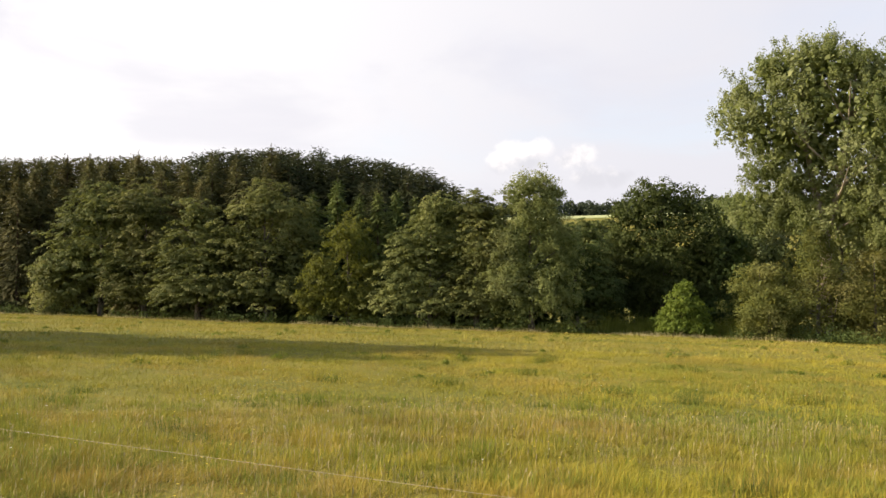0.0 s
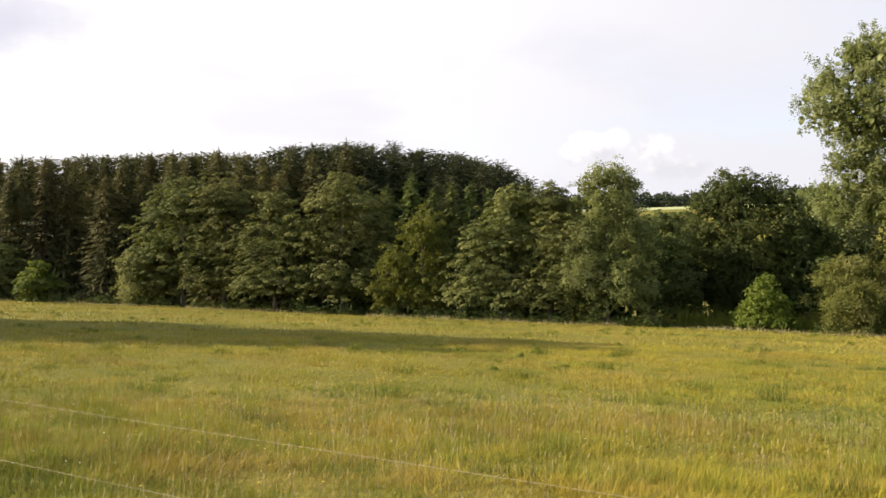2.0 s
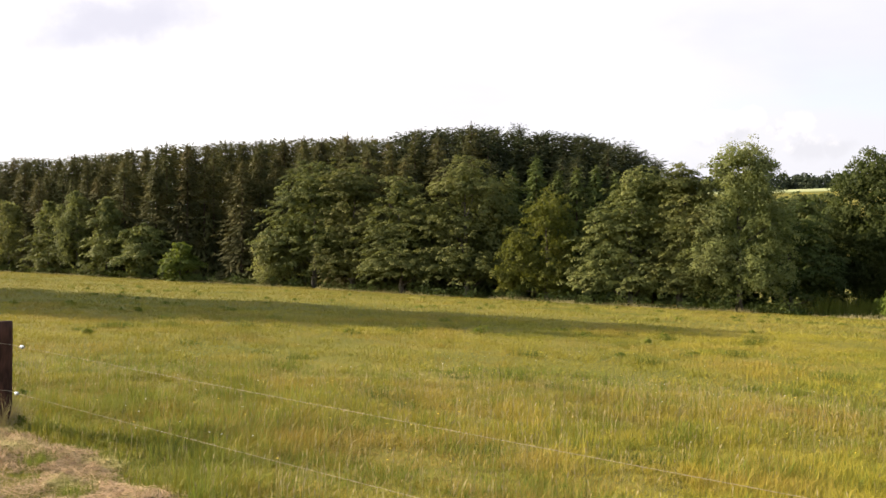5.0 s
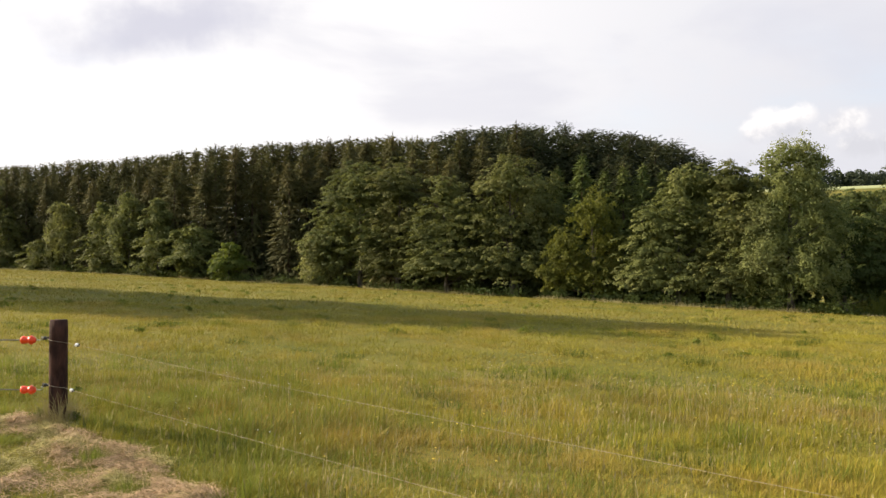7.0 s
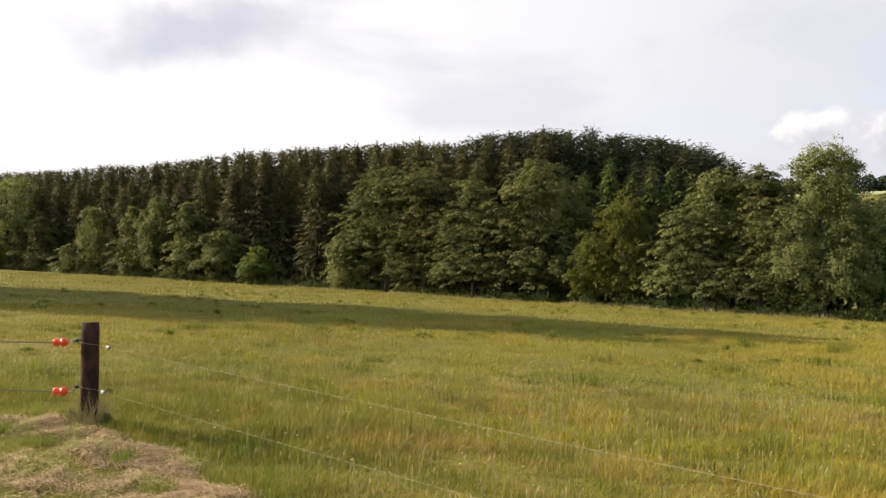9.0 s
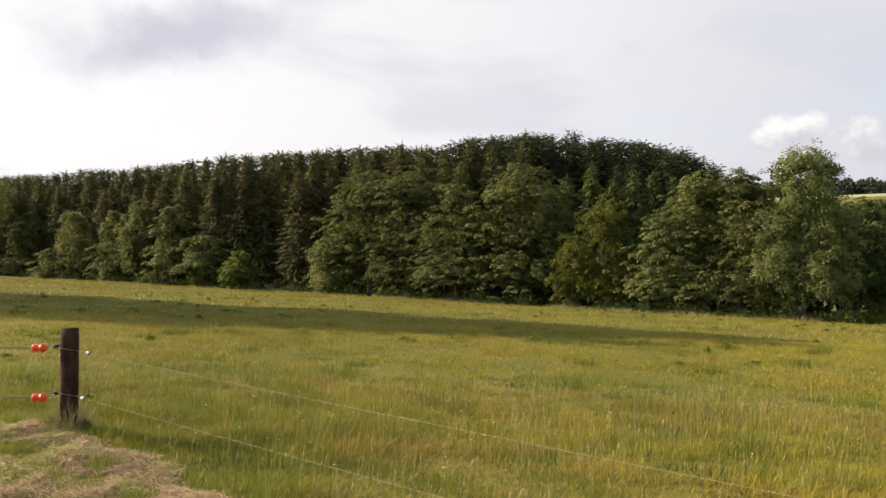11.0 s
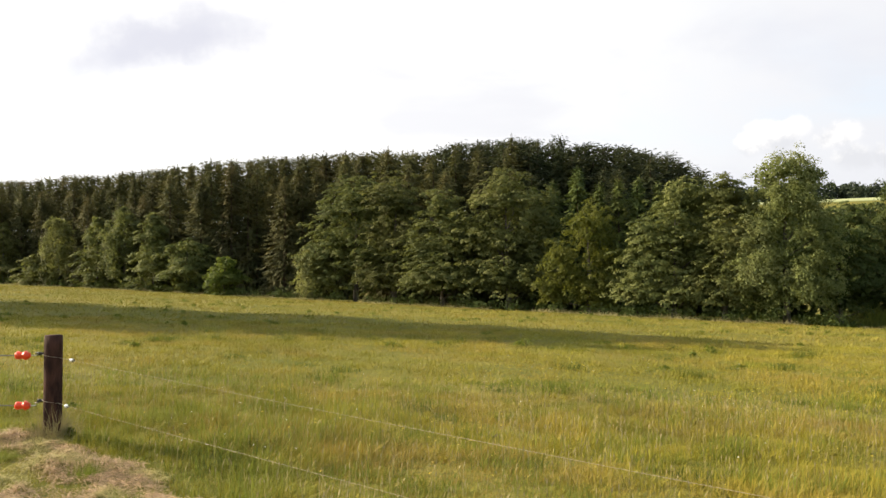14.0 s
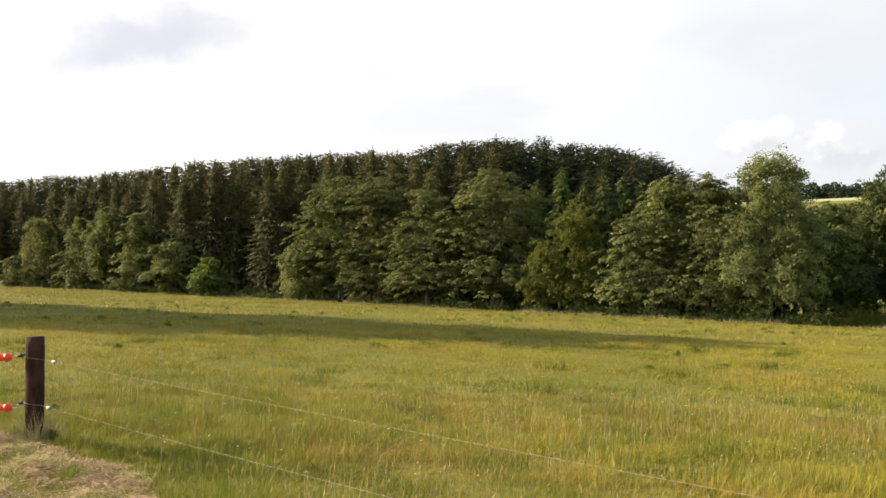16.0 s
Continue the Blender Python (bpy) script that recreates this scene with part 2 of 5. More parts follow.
WHITE = plain_mat("white_porcelain", (0.78, 0.78, 0.74), 0.25, vary=0.04)
ROPE = plain_mat("pale_poly_wire", (0.30, 0.25, 0.17), 0.8, grain=300.0)
TAPE = plain_mat("grey_woven_tape", (0.17, 0.165, 0.13), 0.8, grain=200.0)
STEEL = plain_mat("galvanised_steel", (0.50, 0.50, 0.50), 0.4, 0.9)
FLOWER = plain_mat("buttercup_petals", (0.72, 0.52, 0.03), 0.4, vary=0.1)
PALE_FLOWER = plain_mat("white_petals", (0.78, 0.77, 0.68), 0.5, vary=0.1)


# ---------------------------------------------------------------- geometry helpers
def mesh_np(name, verts, faces, material=None, attr=None):
    """A mesh from arrays; faces are one array of equal-sided faces or a list of such arrays."""
    if not isinstance(faces, list):
        faces = [faces]
    me = bpy.data.meshes.new(name)
    me.vertices.add(len(verts))
    me.vertices.foreach_set("co", np.ascontiguousarray(verts, dtype=np.float32).ravel())
    loops = np.concatenate([f.ravel() for f in faces]).astype(np.int32)
    sizes = np.concatenate([np.full(len(f), f.shape[1], np.int32) for f in faces])
    me.loops.add(len(loops))
    me.loops.foreach_set("vertex_index", loops)
    me.polygons.add(len(sizes))
    me.polygons.foreach_set("loop_start", np.concatenate(([0], np.cumsum(sizes)[:-1])).astype(np.int32))
    me.update(calc_edges=True)
    if attr is not None:
        a = me.attributes.new("tip", "FLOAT", "POINT")
        a.data.foreach_set("value", np.ascontiguousarray(attr, dtype=np.float32))
    if material:
        me.materials.append(material)
    return me


def part(name, me, material, parent, label=""):
    """One mesh (or bmesh) as an object under a thing or a part."""
    if isinstance(me, bmesh.types.BMesh):
        data = bpy.data.meshes.new(name)
        me.to_mesh(data)
        me.free()
        me = data
    if material and not me.materials:
        me.materials.append(material)
    ob = new(name, me)
    ob.parent = parent
    if label:
        tagged(ob, label)
    return ob


def tube(path, radii, sides=8, close=True):
    """Vertices and quad faces of a tapered tube along a path."""
    path = np.asarray(path, float)
    d = np.gradient(path, axis=0)
    d /= np.linalg.norm(d, axis=1)[:, None] + 1e-9
    ref = np.where(np.abs(d[:, 2:3]) > 0.9, np.array([[1.0, 0, 0]]), np.array([[0, 0, 1.0]]))
    a = np.cross(d, ref)
    a /= np.linalg.norm(a, axis=1)[:, None] + 1e-9
    b = np.cross(d, a)
    th = np.linspace(0, 2 * np.pi, sides, endpoint=False)
    ring = path[:, None] + (a[:, None] * np.cos(th)[None, :, None] + b[:, None] * np.sin(th)[None, :, None]) * np.asarray(radii)[:, None, None]
    v = ring.reshape(-1, 3)
    f = []
    for i in range(len(path) - 1):
        for j in range(sides):
            k = (j + 1) % sides
            f.append((i * sides + j, i * sides + k, (i + 1) * sides + k, (i + 1) * sides + j))
    return v, np.array(f)


def unit(v):
    return v / (np.linalg.norm(v, axis=-1, keepdims=True) + 1e-9)


def leaves(rng, centre, normal, size, ratio=0.62, fold=0.12):
    """Rhombic leaves, lightly folded, as quads."""
    n = unit(normal)
    t = unit(np.cross(n, rng.normal(size=n.shape)))
    b = np.cross(n, t)
    s = size[:, None]
    v = np.stack([centre - t * s * 0.5, centre + b * s * ratio * 0.5 + n * s * fold, centre + t * s * 0.5 - n * s * fold * 0.5,
                  centre - b * s * ratio * 0.5 + n * s * fold], 1).reshape(-1, 3)
    return v, np.arange(len(v)).reshape(-1, 4)


# ---------------------------------------------------------------- ground
def height(x, y):
    """The meadow falls gently away and to the east; beyond the trees the land rises to a hill with a field."""
    x, y = np.asarray(x, float), np.asarray(y, float)
    p = -0.0413 * x - 0.0293 * y
    a = np.abs(p)
    z = np.sign(p) * np.where(a < 3.6, a, 3.6 + 1.5 * np.tanh((a - 3.6) / 1.5))
    r = np.hypot(x, y) + 1e-6
    east = np.clip(((x * 0.45 + y * 0.89) / r - 0.6) / 0.4, 0, 1)
    s = np.clip((r - 150) / 290, 0, 1)
    s = s * s * (3 - 2 * s)
    tilt = 1 + 0.10 * np.clip((x * 0.89 - y * 0.45) / 200, -1, 1.5)
    return z + s * (9 + 26.0 * east * east * (3 - 2 * east) * tilt) + 0.03 * np.sin(x * 0.9 + 1.3 * np.sin(y * 0.5)) * np.exp(-r / 60)


def ground():
    radii = np.concatenate((np.linspace(0.8, 30, 40), np.geomspace(31.5, 4200, 64)))
    th = np.linspace(0, 2 * np.pi, 160, endpoint=False)
    R, T = np.meshgrid(radii, th, indexing="ij")
    x, y = R * np.sin(T), R * np.cos(T)
    v = np.concatenate(([[0, 0, float(height(0, 0))]], np.stack([x, y, height(x, y)], -1).reshape(-1, 3)))
    i, j = np.meshgrid(np.arange(len(radii) - 1), np.arange(160), indexing="ij")
    k = (j + 1) % 160
    quads = np.stack([1 + i * 160 + j, 1 + (i + 1) * 160 + j, 1 + (i + 1) * 160 + k, 1 + i * 160 + k], -1).reshape(-1, 4)[:, ::-1]
    jj = np.arange(160)
    tris = np.stack([np.zeros(160, int), 1 + (jj + 1) % 160, 1 + jj], -1)
    me = mesh_np("ground", v, [quads, tris], GROUND)
    me.polygons.foreach_set("use_smooth", np.ones(len(me.polygons), bool))
    tagged(new("ground", me), "gently sloping meadow ground of grass and soil", "ground", kind="structure")


ground()


def wood_edge(x, y):
    """How far a place lies before (under 0) or behind the edge of the trees."""
    u = x / np.maximum(y, 1e-3)
    return y - np.interp(u, (-0.7, -0.517, -0.253, 0.01, 0.274, 0.512, 0.70, 0.93, 1.4), (124, 110, 85, 70, 60, 55, 50, 44, 36))


def swath(x, y):
    """Where the cut strip ends: an uneven line along the fence."""
    s = x - y
    return 4.45 + 0.13 * np.sin(1.15 * s) + 0.09 * np.sin(3.3 * s + 1.0) + 0.05 * np.sin(8.1 * s)


def mown(x, y):
    """The cut strip on the near side of the fence."""
    return (x + y < swath(x, y)) & (y < 8.15 + 0.1 * np.sin(3.1 * x))


def blades(rng, n, r0, r1, tall, wide, bend=0.35, segs=2, power=1.0, keep=None):
    """Grass blades strewn over a sector of the meadow."""
    a = rng.uniform(radians(-31.5), radians(46.5), n)
    q = rng.uniform(0, 1, n) ** power
    r = np.sqrt(r0 * r0 + (r1 * r1 - r0 * r0) * q)
    x, y = r * np.sin(a), r * np.cos(a)
    ok = keep(x, y)
    x, y = x[ok], y[ok]
    n = len(x)
    # tufts: heights swell and fall over the meadow
    hump = 0.75 + 0.3 * np.sin(x * 1.1 + 2 * np.sin(y * 0.37)) * np.sin(y * 0.9 + 1.7 * np.sin(x * 0.41)) + 0.15 * np.sin(x * 4.1 + y * 3.3)
    h = tall * rng.uniform(0.55, 1.15, n) * hump
    w = wide * rng.uniform(0.7, 1.3, n)
    th = rng.uniform(0, 2 * np.pi, n)
    s = np.stack([np.cos(th), np.sin(th), np.zeros(n)], -1)
    lean = rng.uniform(0, bend, n)[:, None] * h[:, None]
    ph = rng.uniform(0, 2 * np.pi, n)
    d = np.stack([np.cos(ph) + 0.35, np.sin(ph) - 0.1, np.zeros(n)], -1) * lean
    base = np.stack([x, y, height(x, y) - 0.02], -1)
    top = base + d + np.stack([0 * h, 0 * h, h], -1)
    hw = (w / 2)[:, None]
    if segs == 2:
        m = base + d * 0.35 + np.stack([0 * h, 0 * h, h * 0.58], -1)
        v = np.stack([base - s * hw, base + s * hw, m + s * hw * 0.8, m - s * hw * 0.8, top], 1).reshape(-1, 3)
        k = np.arange(n)[:, None] * 5
        f = [k + np.array([[0, 1, 2, 3]]), k + np.array([[3, 2, 4]])]
        tip = np.tile((0, 0, 0.58, 0.58, 1.0), n)
    else:
        v = np.stack([base - s * hw, base + s * hw, top], 1).reshape(-1, 3)
        f = [np.arange(n)[:, None] * 3 + np.array([[0, 1, 2]])]
        tip = np.tile((0, 0, 1.0), n)
    return v, f, tip


def tufts(rng, n, per, r0, r1, tall, wide, wide_open=0.75, segs=2, keep=None, spread=0.05):
    """Grass in tufts: blades that fan out and arch over from many crowns."""
    a = rng.uniform(radians(-31.5), radians(46.5), n)
    r = np.sqrt(rng.uniform(r0 * r0, r1 * r1, n))
    x, y = r * np.sin(a), r * np.cos(a)
    ok = keep(x, y)
    x, y = x[ok], y[ok]
    n = len(x)
    swell = 0.82 + 0.3 * np.sin(x * 0.8 + 2 * np.sin(y * 0.37)) * np.sin(y * 0.6 + 1.7 * np.sin(x * 0.31)) + 0.38 * np.sin(x * 2.7 + 1.6 * np.sin(y * 1.9)) * np.sin(y * 2.3 + 1.3 * np.sin(x * 2.1))
    big = tall * np.maximum(swell, 0.4) * rng.uniform(0.55, 1.25, n)
    i = np.repeat(np.arange(n), per)
    q = len(i)
    bx, by = x[i] + rng.normal(size=q) * spread, y[i] + rng.normal(size=q) * spread
    h = big[i] * rng.uniform(0.45, 1.1, q)
    ph = rng.uniform(0, 2 * np.pi, q)
    lean = (np.abs(rng.normal(size=q)) * 0.5 * wide_open * h)[:, None]
    d = np.stack([np.cos(ph) + 0.2, np.sin(ph), np.zeros(q)], -1) * lean
    th = ph + np.pi / 2 + rng.normal(size=q) * 0.5
    s = np.stack([np.cos(th), np.sin(th), np.zeros(q)], -1)
    hw = (wide * rng.uniform(0.6, 1.3, q) / 2)[:, None]
    base = np.stack([bx, by, height(bx, by) - 0.02], -1)
    rise = np.stack([0 * h, 0 * h, h], -1)
    top = base + d + rise * (1 - 0.35 * np.clip(lean / h[:, None], 0, 1))
    if segs == 2:
        m = base + d * 0.38 + rise * 0.6
        v = np.stack([base - s * hw, base + s * hw, m + s * hw * 0.85, m - s * hw * 0.85, top], 1).reshape(-1, 3)
        k = np.arange(q)[:, None] * 5
        return v, [k + np.array([[0, 1, 2, 3]]), k + np.array([[3, 2, 4]])], np.tile((0, 0, 0.6, 0.6, 1.0), q)
    v = np.stack([base - s * hw, base + s * hw, top], 1).reshape(-1, 3)
    return v, [np.arange(q)[:, None] * 3 + np.array([[0, 1, 2]])], np.tile((0, 0, 1.0), q)


def stalks(rng, n, r0, r1, tall, thick, head):
    """Flowering grass: a thin stem with a feathery spindle-shaped head."""
    a = rng.uniform(radians(-31.5), radians(46.5), n)
    r = np.sqrt(rng.uniform(r0 * r0, r1 * r1, n))
    x, y = r * np.sin(a), r * np.cos(a)
    ok = ~mown(x, y) & (wood_edge(x, y) < 0) & (np.sin(x * 0.55 + 2 * np.sin(y * 0.3)) + np.sin(y * 0.7 + x * 0.2) > rng.uniform(-2, 1.2, n))
    x, y = x[ok], y[ok]
    n = len(x)
    h = tall * rng.uniform(0.65, 1.15, n)
    th = rng.uniform(0, 2 * np.pi, n)
    s = np.stack([np.cos(th), np.sin(th), np.zeros(n)], -1)
    ph = rng.uniform(0, 2 * np.pi, n)
    d = np.stack([np.cos(ph) + 0.3, np.sin(ph), np.zeros(n)], -1) * (rng.uniform(0, 0.28, n) * h)[:, None]
    zz = lambda k: np.stack([0 * h, 0 * h, h * k], -1)
    base = np.stack([x, y, height(x, y)], -1)
    c1, c2, c3 = base + d * 0.6 + zz(0.78), base + d * 0.8 + zz(0.9), base + d + zz(1.0)
    v = np.stack([base - s * thick, base + s * thick, c1 + s * thick, c1 - s * thick, c2 + s * head, c3, c2 - s * head], 1).reshape(-1, 3)
    k = np.arange(n)[:, None] * 7
    f = [np.concatenate((k + np.array([[0, 1, 2, 3]]), k + np.array([[3, 4, 5, 6]]), ))]
    return v, f, np.tile((0.3, 0.3, 0.8, 0.8, 1.0, 1.0, 1.0), n)


def stuff(name, data, material, label, category):
    v, f, tip = data
    return tagged(new(name, mesh_np(name, v, f, material, tip)), label, category, kind="stuff")


def meadow():
    rng = np.random.default_rng(11)
    free = lambda x, y: ~mown(x, y) & (wood_edge(x, y) < 1.0)
    stuff("meadow_grass", tufts(rng, 21000, 19, 4.6, 13, 0.165, 0.0085, 2.6, 1, free, 0.055), GRASS,
          "tufted yellow-green meadow grass in long blades", "grass")
    stuff("meadow_grass", tufts(rng, 21000, 14, 13, 34, 0.18, 0.012, 2.6, 1, free, 0.13), GRASS,
          "tufted yellow-green meadow grass with reddish drifts", "grass")
    stuff("meadow_grass", blades(rng, 230000, 33, 112, 0.17, 0.036, 1.9, 1, 1.0, free), FAR_GRASS,
          "yellow-green hay meadow running up to the trees", "grass")
    stuff("seeding_grass", stalks(rng, 7000, 4.6, 13, 0.27, 0.0010, 0.0050), PALE,
          "thin pale dry grass stalks with feathery seed heads", "grass")
    stuff("seeding_grass", stalks(rng, 8000, 13, 34, 0.29, 0.0013, 0.0055), GRASS,
          "thin reddish grass stalks with feathery seed heads", "grass")
    short = lambda x, y: mown(x, y)
    stuff("short_grass", blades(rng, 90000, 3.8, 9.5, 0.07, 0.0055, 1.2, 1, 1.0, short), GRASS,
          "short mown grass beside the fence", "grass")
    glade = lambda x, y: (wood_edge(x, y) > 2.5) & (wood_edge(x, y) < 9) & (x > 0.50 * y) & (x < 0.72 * y)
    stuff("tall_herbs", blades(rng, 190000, 56, 84, 1.5, 0.06, 0.55, 1, 1.0, glade), LUSH,
          "tall rank grass and herbs in the shade behind the sapling", "grass")
    stuff("tussocks", tufts(rng, 600, 60, 4.6, 15, 0.28, 0.009, 1.6, 1, free, 0.10), FRESH,
          "fresh green tussocks standing out of the meadow", "grass")
    side = lambda x, y: ~mown(x, y) & (x + y < 7.9 + 1.1 * np.sin(x * 2.3) + 0.6 * np.sin(y * 3.1 + x)) & (y < 11.5)
    stuff("fence_side_grass", tufts(rng, 14000, 15, 4.0, 12.5, 0.16, 0.009, 2.2, 1, side, 0.06), FRESH,
          "short fresh green grass along the fence", "grass")
    fresh_patch = lambda x, y: free(x, y) & (np.hypot((x - 12.4) / 5.0, (y - 16.2) / 5.5) + 0.35 * np.sin(x * 1.3 + np.sin(y)) + 0.25 * np.sin(y * 1.7 + x) < 1.0)
    stuff("fresh_grass", tufts(rng, 9500, 13, 11, 29, 0.19, 0.012, 2.2, 1, fresh_patch, 0.12), FRESH,
          "fresh light green grass in a patch of the meadow", "grass")
    stuff("rank_tufts", tufts(rng, 70, 190, 7.5, 27, 0.30, 0.009, 1.3, 1, free, 0.17), WEED,
          "dark green rank tufts scattered over the meadow", "grass")
    fringe = lambda x, y: (wood_edge(x, y) > -0.5) & (wood_edge(x, y) < 0.9) & (np.sin(x * 0.9) + np.sin(x * 0.37 + 2) > -0.9)
    stuff("edge_grass", blades(rng, 420000, 50, 125, 0.42, 0.035, 0.6, 1, 1.0, fringe), PALE,
          "pale dry grass along the foot of the trees", "grass")
    # shade between the trees is put into the colour by the dark WEED green
    back = lambda x, y: (wood_edge(x, y) > 1.0) & (x > 24)
    stuff("meadow_grass", blades(rng, 70000, 50, 98, 0.6, 0.09, 0.4, 1, 1.0, back), WEED,
          "rank grass between trees, its green darkened for the shade there", "grass")


meadow()


# ---------------------------------------------------------------- trees
PROFILES = {
    "alder": ((0, 0.08, 0.25, 0.5, 0.75, 0.92, 1), (0.70, 0.95, 1.0, 0.84, 0.56, 0.27, 0.04)),
    "round": ((0, 0.12, 0.35, 0.65, 0.88, 1), (0.50, 0.82, 1.0, 0.92, 0.58, 0.12)),
    "column": ((0, 0.1, 0.4, 0.7, 0.9, 1), (0.62, 0.9, 1.0, 0.82, 0.52, 0.10)),
    "bottle": ((0, 0.15, 0.45, 0.6, 0.72, 0.85, 0.95, 1), (0.85, 1.0, 0.95, 0.78, 0.74, 0.80, 0.55, 0.12)),
    "poplar": ((0, 0.12, 0.3, 0.5, 0.72, 0.88, 0.96, 1), (0.45, 0.72, 0.86, 0.98, 1.0, 0.80, 0.55, 0.15)),
}


def crown_mesh(rng, kind, h, r, base, sprays, per, leaf, flat=0.14, droop=0.34, spread=1.0, lumps=0.2, material=ALDER, inner=1.0, tilt=0.3, ruffle=0.22, bunch=7, thick=1.0):
    """A crown of many sprays of leaves on a lumpy outline, with gaps between them."""
    ts, rs = PROFILES[kind]
    # boughs first, then several sprays along the outer part of each
    nb = max(8, sprays // bunch)
    bt = rng.uniform(0, 1, nb * 4)
    bt = bt[rng.uniform(0, 1, len(bt)) < np.interp(bt, ts, rs) * 0.9 + 0.1][:nb]
    nb = len(bt)
    bth = rng.uniform(0, 2 * np.pi, nb)
    breach = rng.uniform(0.82, 1.1, nb)
    idx = np.repeat(np.arange(nb), bunch)
    m = len(idx)
    along = rng.uniform(0.45, 1.0, m) ** 0.8
    t = np.clip(bt[idx] + rng.normal(size=m) * 0.018 * thick, 0, 1)
    R0 = np.interp(t, ts, rs) * r
    th = bth[idx] + rng.normal(size=m) * 0.75 / np.maximum(R0, 0.8) * (0.5 + along)
    ph = rng.uniform(0, 6.28, 4)
    lump = 1 + lumps * np.sin(2 * th + ph[0] + 3 * t) * 0.6 + lumps * np.sin(3 * th + ph[1] - 7 * t) + lumps * 0.8 * np.sin(5 * th + ph[2] + 13 * t)
    R = R0 * lump
    rho = R * along * breach[idx]
    z = base + (h - base) * t + (1 - along) * R * 0.18 * (1 if droop > 0 else -2.0)
    o = np.stack([np.cos(th), np.sin(th), np.zeros(m)], -1)
    tan = np.stack([-np.sin(th), np.cos(th), np.zeros(m)], -1)
    c = o * rho[:, None] + np.stack([0 * z, 0 * z, z], -1)
    L = spread * rng.uniform(0.55, 1.2, m) * np.clip(R / (r * 0.6), 0.45, 1.1)
    W = L * rng.uniform(0.7, 1.2, m)
    own = unit(np.array([0, 0, 0.8]) + o * 0.5 + rng.normal(size=(m, 3)) * tilt)
    idx = np.repeat(np.arange(m), per)
    q = len(idx)
    rad = np.sqrt(rng.uniform(0, 1, q))
    an = rng.uniform(0, 2 * np.pi, q)
    a, b, e = rad * np.cos(an), rad * np.sin(an), rng.normal(size=q) * 0.5
    out = o[idx] * (a * L[idx] * 0.8)[:, None] + tan[idx] * (b * W[idx] * 0.8)[:, None]
    zz = e * flat * L[idx] - droop * L[idx] * (np.maximum(a, -0.3) ** 2 + 0.6 * a + 0.5 * b * b)
    pos = c[idx] + out + np.stack([0 * zz, 0 * zz, zz], -1)
    pos[:, 2] = np.maximum(pos[:, 2], 0.1)
    nrm = own[idx] * 0.7 + (o[idx] * a[:, None] + tan[idx] * b[:, None]) * 0.95 + rng.normal(size=(q, 3)) * ruffle
    v, f = leaves(rng, pos, nrm, leaf * rng.uniform(0.8, 1.5, q))
    # foliage deep in the crown
    k = int(sprays * 4)
    t = rng.uniform(0, 0.93, k)
    th = rng.uniform(0, 2 * np.pi, k)
    rr = np.interp(t, ts, rs) * r * np.sqrt(rng.uniform(0.0, 0.45, k))
    pos = np.column_stack((rr * np.cos(th), rr * np.sin(th), base + (h - base) * t))
    v2, f2 = leaves(rng, pos, rng.normal(size=(k, 3)), inner * leaf * rng.uniform(1.6, 2.8, k), 0.8)
    v, f = np.concatenate((v, v2)), np.concatenate((f, f2 + len(v)))
    return mesh_np("crown", v, f, material)


